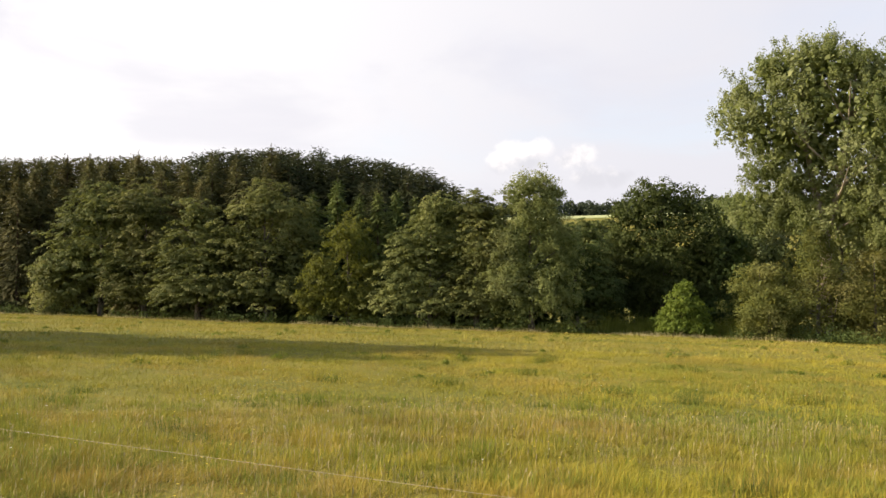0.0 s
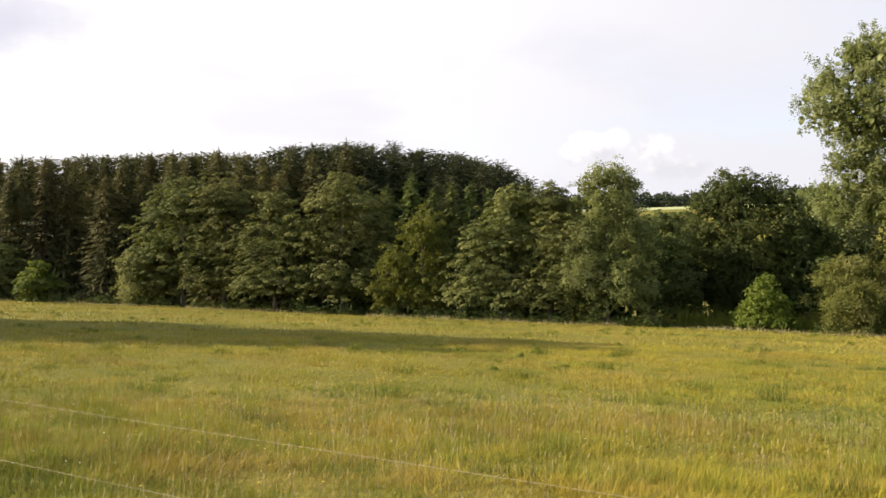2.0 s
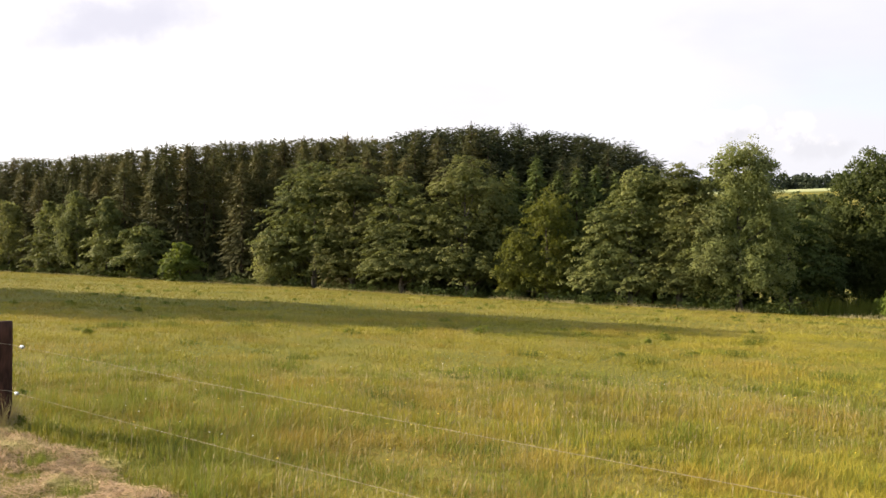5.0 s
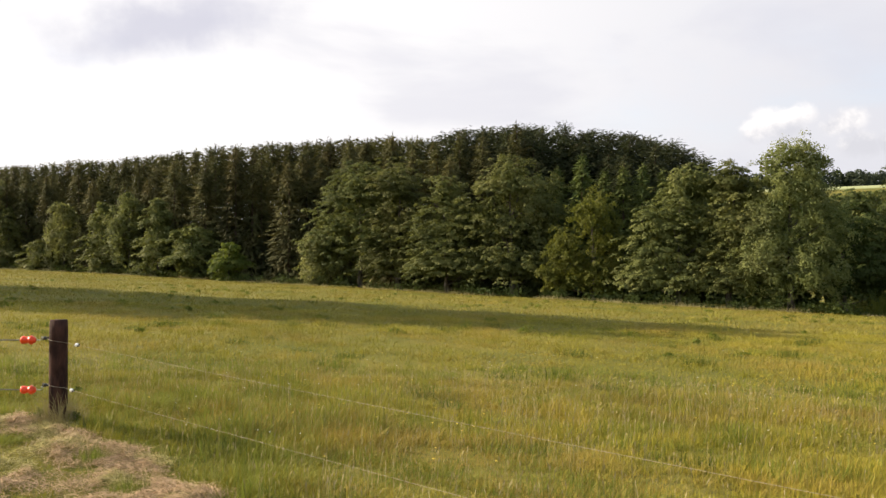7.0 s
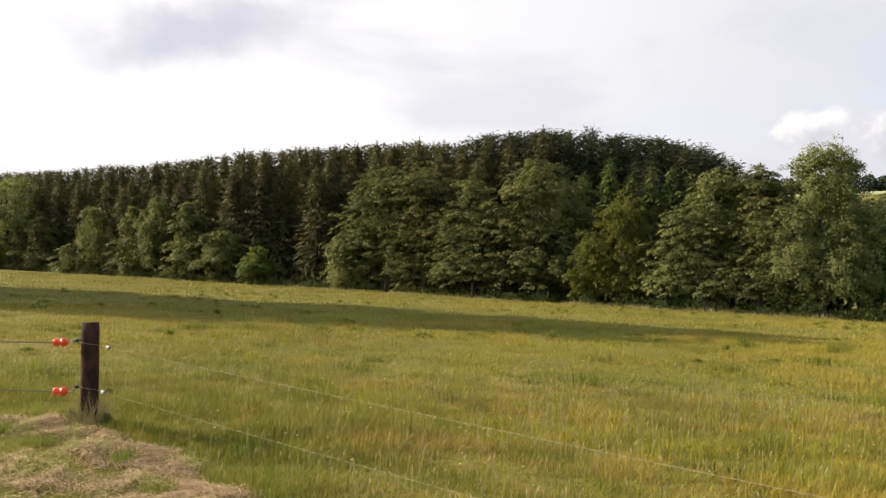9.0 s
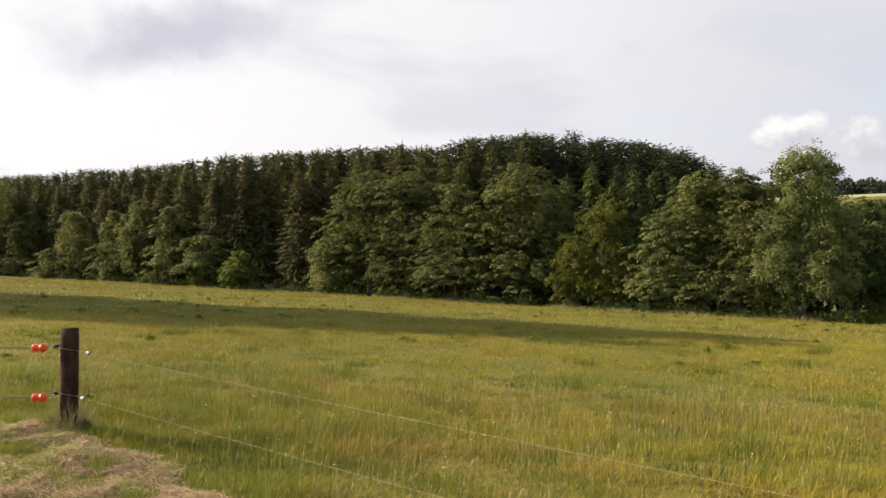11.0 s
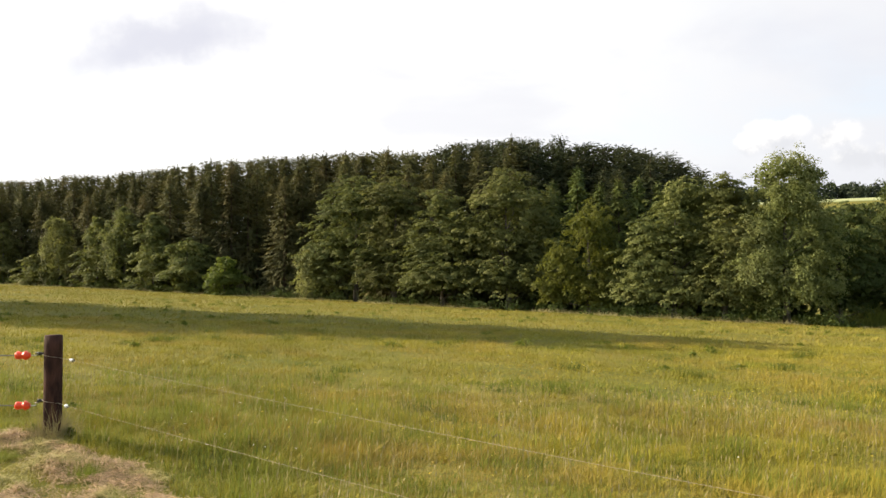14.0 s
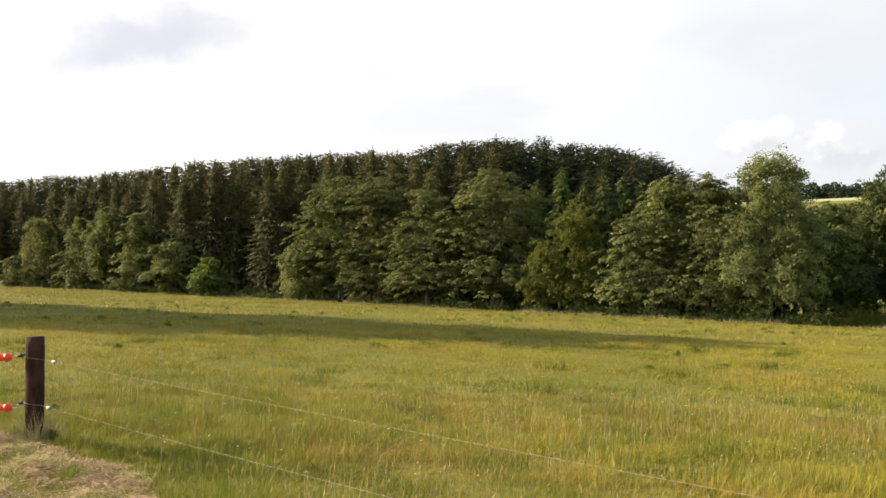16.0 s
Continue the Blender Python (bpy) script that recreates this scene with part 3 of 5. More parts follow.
def lobed_mesh(rng, lobes, sprays, per, leaf, flat=0.14, droop=0.34, spread=1.0, material=ALDER, inner=1.0, tilt=0.3, ruffle=0.22, bunch=7, swell=1.15, low=1.0, deep=0.74, tier=0.0, broad=1.0, dome=0.95):
    """A crown of several rounded lobes (x, y, z, half width, half height), each hung with boughs of leafy sprays."""
    lo = np.array(lobes)
    lo[:, 3:] *= swell
    area = lo[:, 3] * (lo[:, 3] + lo[:, 4])
    nb = sprays // bunch
    k = rng.choice(len(lo), nb * 6, p=area / area.sum())
    n = unit(rng.normal(size=(nb * 6, 3)))
    ry = 0.9 * lo[k, 3]
    p = lo[k, :3] + n * np.column_stack((lo[k, 3], ry, lo[k, 4])) * rng.uniform(0.84, 1.06, (nb * 6, 1))
    # keep only boughs that are not buried in another lobe
    d = (p[:, None] - lo[None, :, :3]) / np.stack((lo[:, 3], 0.9 * lo[:, 3], lo[:, 4]), -1)[None]
    ok = (np.linalg.norm(d, axis=2).min(1) > 0.78) & (p[:, 2] > low)
    p, n, k = p[ok][:nb], n[ok][:nb], k[ok][:nb]
    if tier:
        # boughs stand in storeys, which rise and fall a little round the crown
        az = np.arctan2(n[:, 1], n[:, 0])
        off = 0.35 * np.sin(2 * az + 1.7 * k) + 0.25 * np.sin(5 * az + k)
        p[:, 2] += 0.8 * np.clip((lo[:, 2] + lo[:, 4]).max() - p[:, 2] - 0.6, 0, 1) * ((np.round((p[:, 2] - off) / tier) * tier + off) - p[:, 2])
    i = np.repeat(np.arange(len(p)), bunch)
    m = len(i)
    o = unit(n[i] * np.array((1, 1, 0)) + rng.normal(size=(m, 3)) * np.array((0.3, 0.3, 0)))
    tan = np.column_stack((-o[:, 1], o[:, 0], np.zeros(m)))
    back = rng.uniform(0, 1, m) ** 1.3 * lo[k[i], 3] * 0.55
    side = rng.normal(size=m) * 0.32 * broad * np.sqrt(lo[k[i], 3])
    c = p[i] - n[i] * back[:, None] + tan * side[:, None]
    c[:, 2] += rng.normal(size=m) * (0.06 + flat * 0.35)
    L = spread * rng.uniform(0.55, 1.15, m)
    W = L * rng.uniform(0.7, 1.2, m) * broad
    own = unit(np.array([0, 0, 0.75]) + n[i] * 0.6 + rng.normal(size=(m, 3)) * tilt)
    idx = np.repeat(np.arange(m), per)
    q = len(idx)
    rad, an = np.sqrt(rng.uniform(0, 1, q)), rng.uniform(0, 2 * np.pi, q)
    a, b, e = rad * np.cos(an), rad * np.sin(an), rng.normal(size=q) * 0.5
    zz = e * flat * L[idx] - droop * L[idx] * (np.maximum(a, -0.3) ** 2 + 0.6 * a + 0.5 * b * b)
    pos = c[idx] + o[idx] * (a * L[idx] * 0.75)[:, None] + tan[idx] * (b * W[idx] * 0.75)[:, None]
    pos[:, 2] = np.maximum(pos[:, 2] + zz, 0.6 * low * rng.uniform(0.8, 1.3, q))
    curl = (o[idx] * a[:, None] + tan[idx] * b[:, None]) * dome
    v, f = leaves(rng, pos, own[idx] * 0.7 + curl + rng.normal(size=(q, 3)) * ruffle, leaf * rng.uniform(0.75, 1.35, q))
    # foliage deep in the crown
    k = rng.choice(len(lo), sprays * 3, p=area / area.sum())
    n = unit(rng.normal(size=(len(k), 3))) * rng.uniform(0.05, deep, (len(k), 1))
    pos = lo[k, :3] + n * np.column_stack((lo[k, 3], 0.9 * lo[k, 3], lo[k, 4]))
    pos[:, 2] = np.maximum(pos[:, 2], 0.6 * low)
    v2, f2 = leaves(rng, pos, rng.normal(size=(len(k), 3)), inner * leaf * rng.uniform(1.5, 2.6, len(k)), 0.8)
    return mesh_np("crown", np.concatenate((v, v2)), np.concatenate((f, f2 + len(v))), material)


def lobed_tree(name, seed, x, y, lobes, sprays=400, per=46, leaf=0.19, bark=BARK, limbs=7, label="", category="tree", group="", size=1.0, **more):
    """A tree whose crown is made of lobes; its x axis runs along the meadow edge."""
    rng = np.random.default_rng(seed)
    root = tagged(new(name), label, category, group)
    h = max(l[2] + l[4] for l in lobes)
    n = 7
    wob = np.cumsum(rng.normal(size=(n, 2)) * 0.06, 0)
    path = np.column_stack((wob - wob[0], np.linspace(-0.25, h * 0.85, n)))
    rad = 0.016 * h + 0.03
    part("trunk", mesh_np("trunk", *tube(path, rad * np.array((1.35, 1, 0.85, 0.7, 0.5, 0.3, 0.1)), 9), bark), None, root)
    for i in range(limbs):
        l = lobes[i % len(lobes)]
        z0 = max(0.4, l[2] - l[3] * rng.uniform(0.5, 1.1))
        p0 = np.array([np.interp(z0, path[:, 2], path[:, 0]), np.interp(z0, path[:, 2], path[:, 1]), z0])
        p1 = np.array(l[:3]) + unit(rng.normal(size=3)) * l[3] * 0.6
        mid = (p0 + p1) / 2 + rng.normal(size=3) * 0.15
        part("limb", mesh_np("limb", *tube(np.array([p0, (p0 + mid) / 2, mid, p1]), rad * 0.4 * np.array((1, 0.75, 0.5, 0.12)), 6), bark), None, root)
    part("crown", lobed_mesh(rng, lobes, sprays, per, leaf, **more), None, root)
    root.matrix_basis = pose(x, y, float(height(x, y)), 0, 0, -math.degrees(math.atan2(x, y))) @ Matrix.Scale(size, 4)
    return root


def trunk_pieces(rng, h, rad, kind, r, base, limbs, lean=0.03):
    ts, rs = PROFILES[kind]
    n = 7
    zs = np.linspace(-0.25, h * 0.9, n)
    wob = np.cumsum(rng.normal(size=(n, 2)) * lean, 0) * h / 12
    wob -= wob[0]
    path = np.column_stack((wob, zs))
    rad_s = rad * np.linspace(1, 0.12, n)
    rad_s[0] *= 1.35
    trunk = tube(path, rad_s, 9)
    out = []
    for i in range(limbs):
        t = rng.uniform(0.02, 0.8)
        z1 = base + (h - base) * t
        z0 = max(0.35, z1 - r * rng.uniform(0.25, 0.6))
        th = rng.uniform(0, 6.28)
        R = np.interp(t, ts, rs) * r * rng.uniform(0.65, 0.95)
        x0 = np.array([np.interp(z0, zs, path[:, 0]), np.interp(z0, zs, path[:, 1]), z0])
        x1 = np.array([math.cos(th) * R, math.sin(th) * R, z1])
        mid = (x0 + x1) / 2 + np.array([0, 0, -0.08 * R]) + rng.normal(size=3) * 0.08 * R
        lr = rad * (1 - 0.7 * z0 / h) * 0.38
        out.append(tube(np.array([x0, (x0 + mid) / 2 + rng.normal(size=3) * 0.03 * R, mid, (mid + x1) / 2, x1]), lr * np.array((1, 0.8, 0.6, 0.4, 0.15)), 6))
    return trunk, out


def tree(name, seed, x, y, h, r, kind="alder", base=0.5, sprays=330, per=42, leaf=0.2, material=ALDER, bark=BARK, rad=None,
         limbs=6, label="", category="tree", group="", **more):
    rng = np.random.default_rng(seed)
    root = tagged(new(name), label, category, group)
    trunk, arms = trunk_pieces(rng, h, rad or 0.016 * h + 0.03, kind, r, base, limbs)
    part("trunk", mesh_np("trunk", *trunk, bark), None, root)
    for arm in arms:
        part("limb", mesh_np("limb", *arm, bark), None, root)
    part("crown", crown_mesh(rng, kind, h, r, base, sprays, per, leaf, material=material, **more), None, root)
    root.matrix_basis = pose(x, y, float(height(x, y)))
    return root


def spruce(name, seed, h, r, base=0.4, material=SPRUCE, label="", group="", step=0.40, droop=0.5, dens=1.0, blunt=0.62, fill=None, hang=0.8, slim=0.24):
    """A spruce: whorls of drooping boughs hung with short twigs, and a bare leader."""
    rng = np.random.default_rng(seed)
    root = tagged(new(name), label, "tree", group)
    path = np.column_stack((np.zeros(5), np.zeros(5), np.linspace(-0.3, h, 5)))
    part("trunk", mesh_np("trunk", *tube(path, 0.013 * h * np.array((1.2, 0.9, 0.6, 0.3, 0.08)), 7), DARK_BARK), None, root)
    cs, ns, ax, sz = [], [], [], []
    z = base
    while z < h - 0.25:
        t = (z - base) / (h - base)
        R = r * (1 - (z / h)) ** blunt * rng.uniform(0.85, 1.1) * 1.03 + 0.10
        n = max(4, int(rng.integers(6, 10) * (0.55 + 0.45 * (1 - t))))
        th0 = rng.uniform(0, 6.28)
        for i in range(n):
            th = th0 + 6.283 * i / n + rng.normal() * 0.2
            Rb = R * rng.uniform(0.6, 1.18)
            k = max(5, int(dens * 14 * min(1.0, Rb / 1.6 + 0.25)))
            s = rng.uniform(0.18, 1.0, k)
            o = np.array([math.cos(th), math.sin(th), 0])
            tan = np.array([-math.sin(th), math.cos(th), 0])
            rise = 0.25 * t - droop * (1 - t)
            p = o * (s * Rb)[:, None] + tan * (rng.normal(size=k) * 0.07 * Rb * (0.4 + s))[:, None]
            p[:, 2] = z + rise * s * Rb + 0.10 * Rb * s ** 3 + rng.normal(size=k) * 0.08
            cs.append(p)
            d = o + tan * rng.normal(size=(k, 1)) * 0.28 + np.array([0, 0, rise + hang * (t - 0.93) * 0.4]) + rng.normal(size=(k, 3)) * 0.16
            ax.append(d)
            ns.append(np.array([0, 0, 0.8]) + o * 0.5 * hang + rng.normal(size=(k, 3)) * 0.5)
            sz.append(np.full(k, 0.16 + 0.30 * min(1.0, Rb / 1.5)) * rng.uniform(0.7, 1.25, k))
        z += step * rng.uniform(0.75, 1.25) * (1 - 0.5 * t)
    # dense twigs close to the stem
    k = int(470 * max(dens, 1.0))
    low = base if fill is None else fill
    t = rng.uniform(0, 0.9, k) ** 1.2
    t = np.concatenate((t, rng.uniform(0.7, 0.97, k // 3)))
    k = len(t)
    th = rng.uniform(0, 6.28, k)
    rr = r * (1 - (low + (h - low) * t) / h) ** 0.62 * rng.uniform(0.2, 0.8, k)
    cs.append(np.column_stack((rr * np.cos(th), rr * np.sin(th), low + (h - low) * t)))
    ax.append(np.column_stack((np.cos(th), np.sin(th), np.full(k, -0.6))) + rng.normal(size=(k, 3)) * 0.3)
    ns.append(np.column_stack((np.cos(th), np.sin(th), np.full(k, 0.5))) + rng.normal(size=(k, 3)) * 0.3)
    sz.append(rng.uniform(0.7, 1.2, k) * (1.35 - 0.8 * t))
    # the leader's shoots
    k = 10
    cs.append(np.column_stack((rng.normal(size=(k, 2)) * 0.06, np.linspace(h - 0.7, h + 0.05, k))))
    ax.append(np.column_stack((rng.normal(size=(k, 2)) * 0.7, np.full(k, 0.9))))
    ns.append(rng.normal(size=(k, 3)))
    sz.append(np.full(k, 0.3))
    c, d, nn, s = np.concatenate(cs), unit(np.concatenate(ax)), np.concatenate(ns), np.concatenate(sz)[:, None]
    b = unit(np.cross(nn, d))
    w = slim
    n2 = np.cross(d, b)
    v = np.stack([c - d * s * 0.5, c + b * s * w * 0.5 - n2 * s * 0.06, c + d * s * 0.6, c - b * s * w * 0.5 - n2 * s * 0.06], 1).reshape(-1, 3)
    part("crown", mesh_np("crown", v, np.arange(len(v)).reshape(-1, 4), material), None, root)
    return root


def alders():
    kw = dict(label="dense dark-green alder with layered drooping sprays", category="tree", group="alders along the meadow edge",
              spread=0.50, bunch=4, flat=0.15, droop=0.36, low=1.1, ruffle=0.16, tilt=0.25, tier=0.8, broad=1.3, dome=0.8, deep=0.6)
    lobed_tree("alder_tree", 1, -7.9, 81.4, ((0.0, 0.0, 8.8, 3.2, 3.0), (-2.1, 0.0, 4.5, 3.1, 3.8), (1.1, -0.8, 3.9, 3.8, 3.3)), 1250, 28, 0.165, **kw)
    lobed_tree("alder_tree", 2, -4.1, 78.7, ((0.0, 0.0, 9.1, 2.5, 2.7), (0.3, 0.0, 4.9, 3.3, 3.8), (-0.3, -0.6, 2.4, 3.1, 1.9)), 1050, 28, 0.165, **kw)
    lobed_tree("alder_tree", 3, 0.3, 74.3, ((-0.2, 0.0, 8.2, 1.8, 2.2), (0.0, 0.0, 5.1, 2.9, 2.8), (0.2, -0.6, 2.5, 3.7, 2.1)), 1050, 28, 0.16, **kw)
    lobed_tree("alder_tree", 4, 5.8, 72.5, ((0.0, 0.0, 9.3, 2.7, 2.4), (-1.8, -0.5, 6.2, 2.7, 3.0), (1.4, 0.3, 5.8, 3.2, 3.7), (-0.2, -0.8, 2.7, 4.4, 2.1), (2.7, 0.8, 7.7, 1.8, 2.5)), 1450, 28, 0.16, **kw)
    lobed_tree("alder_tree", 5, 17.6, 64.0, ((0.5, 0.0, 8.3, 2.0, 1.9), (-0.8, -0.3, 6.0, 2.4, 1.9), (-1.5, -0.6, 4.0, 2.5, 1.6), (-2.1, -0.8, 2.0, 2.3, 1.5), (1.4, 0.0, 4.8, 2.4, 3.3), (0.9, -0.8, 1.9, 3.0, 1.5)), 1450, 28, 0.155, **kw)
    lobed_tree("alder_tree", 6, 20.7, 61.8, ((-0.1, 0.0, 9.1, 1.5, 1.7), (0.3, -0.3, 6.1, 2.1, 2.6), (0.2, -0.6, 2.8, 2.4, 2.4), (1.4, 0.2, 8.3, 1.3, 1.7)), 980, 28, 0.155, size=0.968, **kw)
    lobed_tree("willow_tree", 7, 24.3, 59.8, ((0.0, 0.0, 11.0, 2.0, 1.5), (-1.3, -0.2, 10.5, 1.2, 1.1), (1.3, 0.2, 10.7, 1.2, 1.2), (0.0, 0.0, 9.4, 1.9, 1.7), (0.5, 0.0, 8.2, 2.3, 2.0), (1.6, 0.1, 6.4, 2.3, 2.5), (-1.2, 0.0, 6.6, 2.3, 2.3), (-1.6, -0.7, 3.9, 2.4, 2.4), (1.0, -0.8, 3.3, 2.7, 2.7), (-2.1, -0.3, 8.1, 1.1, 1.3)), 1150, 40, 0.14, material=WILLOW, spread=0.66, bunch=5, flat=0.5, droop=0.3, tilt=0.5, ruffle=0.35, deep=0.8, swell=1.1, broad=1.1, dome=0.7, size=0.962,
               label="tall grey-green willow with a rounded feathery top")
    # the willow's shade on this tree is put in as dark oak leaves
    lobed_tree("young_tree", 8, 28.9, 61.4, ((0.0, 0.5, 5.3, 2.1, 2.6), (-0.9, -0.3, 2.4, 2.2, 2.0), (1.2, 0.8, 2.4, 2.2, 2.2)), 420, 31, 0.18, material=OAK_AND_SHADED, spread=0.75, bunch=4, low=1.2, label="low tree filling the foot of the willow, leaves darkened as shade")
    lobed_tree("birch_tree", 9, 11.7, 66.7, ((0.0, 0.0, 7.0, 1.7, 1.6), (0.9, 0.2, 4.7, 1.5, 1.7), (-2.0, -0.3, 4.0, 1.4, 1.5), (0.0, -0.3, 2.3, 2.0, 1.7), (-2.9, -0.4, 1.7, 1.2, 1.3), (0.7, -0.5, 1.0, 1.7, 1.0)), 620, 34, 0.14, material=OLIVE, flat=0.4, droop=0.45, tilt=0.4, ruffle=0.25, bunch=4, spread=0.55, deep=0.8, swell=1.15, broad=0.9,
               label="yellowish olive tree with billowing rounded lobes")
    tree("willow_shrub", 11, -11.8, 80.6, 5.2, 1.6, "round", 0.15, 150, 42, 0.18, WILLOW, flat=0.6, label="pale grey-green willow shrub", category="shrub")


def right_side():
    lobed_tree("oak_tree", 21, 39.6, 66.8, ((-0.2, 0.0, 11.6, 2.4, 1.9), (-2.1, 0.0, 10.4, 2.3, 2.1), (2.2, 0.0, 10.5, 2.5, 2.2), (-2.7, 0.0, 7.5, 2.4, 2.6), (3.1, 0.0, 7.6, 2.6, 2.7), (0.0, 0.2, 9.5, 2.8, 2.6), (0.0, -0.8, 7.0, 3.4, 3.4), (3.3, -0.3, 4.2, 2.4, 2.6), (-2.5, -0.3, 4.2, 2.3, 2.6), (0.2, -0.9, 4.0, 3.0, 2.4)), 1500, 28, 0.17, material=OAK_AND_SHADED, flat=0.5, droop=0.25, tilt=0.4, ruffle=0.3, swell=1.1, deep=0.9, bunch=4, spread=0.6, low=1.6,
               label="dense very dark green oak with a rounded crown")
    tree("oak_tree", 22, 44.5, 65.5, 9.2, 4.2, "round", 0.3, 300, 42, 0.24, OAK_AND_SHADED, flat=0.75, droop=0.1, label="lower very dark green oak")
    tree("alder_tree", 23, 31.5, 66.0, 9.2, 3.0, "round", 0.3, 280, 42, 0.21, ALDER, label="shaded dark-green alder behind the willow")
    tree("ash_tree", 24, 49.5, 70.5, 13.8, 4.0, "round", 0.6, 330, 44, 0.22, POPLAR, flat=0.7, label="mid-green ash behind the poplar")
    tree("ash_tree", 25, 54.5, 70.0, 14.0, 4.0, "round", 0.6, 300, 44, 0.22, POPLAR, flat=0.7, label="mid-green ash behind the poplar")
    tree("alder_tree", 26, 42.0, 86.0, 12.3, 4.4, "round", 0.3, 260, 42, 0.24, ALDER, label="mid-green tree in the hollow behind")
    tree("alder_tree", 27, 47.0, 93.0, 13.3, 4.6, "round", 0.3, 260, 42, 0.26, ALDER, label="mid-green tree in the hollow behind")
    tree("alder_tree", 28, 37.0, 92.0, 11.9, 4.2, "round", 0.3, 240, 42, 0.26, ALDER, label="mid-green tree in the hollow behind")
    # added alders that close the gap; oak-dark leaves imitate the hollow's shade
    dark = tree("alder_tree", 35, 33.8, 71.0, 9.4, 3.8, "round", 0.2, 200, 28, 0.32, OAK_AND_SHADED, label="alder filling the hollow, its leaves darkened to imitate shade")
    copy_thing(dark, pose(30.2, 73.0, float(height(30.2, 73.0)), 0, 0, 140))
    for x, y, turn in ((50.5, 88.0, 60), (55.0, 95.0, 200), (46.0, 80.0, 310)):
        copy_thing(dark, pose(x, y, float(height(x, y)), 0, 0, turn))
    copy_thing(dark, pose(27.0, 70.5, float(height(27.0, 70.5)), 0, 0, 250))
    ash = tree("ash_tree", 36, 56.0, 64.0, 13.5, 4.6, "round", 0.2, 190, 36, 0.32, POPLAR, flat=0.7, label="mid-green ash behind the poplar", group="ashes behind the poplar")
    for x, y, s, turn in ((60.5, 69.0, 1.05, 80), (64.0, 60.0, 0.95, 160), (58.0, 56.0, 0.8, 220), (53.0, 78.0, 1.0, 300)):
        copy_thing(ash, pose(x, y, float(height(x, y)), 0, 0, turn) @ Matrix.Scale(s, 4))
    lobed_tree("maple_sapling", 29, 33.7, 54.1, ((0.0, 0.0, 3.2, 0.6, 0.9), (-0.6, -0.2, 2.0, 1.1, 0.8), (0.7, 0.2, 1.9, 1.0, 0.8), (-0.2, -0.2, 0.8, 1.7, 0.7), (1.2, 0.0, 0.6, 0.8, 0.6)), 300, 26, 0.16, material=BRIGHT, flat=0.3, droop=0.3, tilt=0.5, ruffle=0.4, bunch=4, spread=0.6, low=0.3, limbs=5,
               label="fresh bright-green young maple standing alone", category="sapling")
    kw = dict(material=SHRUB, flat=0.6, lumps=0.3, droop=0.1, thick=2.5, bunch=6, tilt=0.45, spread=0.8, category="shrub")
    tree("shrub", 30, 38.5, 51.9, 5.5, 2.4, "round", 0.1, 187, 58, 0.115, label="brownish olive thicket shrub under the poplar", **kw)
    tree("shrub", 31, 41.6, 49.9, 8.0, 2.8, "alder", 0.1, 253, 58, 0.115, label="tall brownish olive shrub before the poplar trunk", **kw)
    tree("shrub", 32, 44.6, 47.9, 6.6, 2.8, "round", 0.1, 231, 58, 0.115, label="green thicket shrub beside the poplar", **kw)
    tree("shrub", 33, 37.4, 49.6, 3.2, 1.7, "round", 0.05, 132, 58, 0.115, label="low green bramble shrub at the meadow edge", **kw)
    tree("shrub", 34, 48.5, 47.0, 7.5, 3.4, "round", 0.1, 242, 58, 0.115, label="green thicket shrub beside the poplar", **kw)


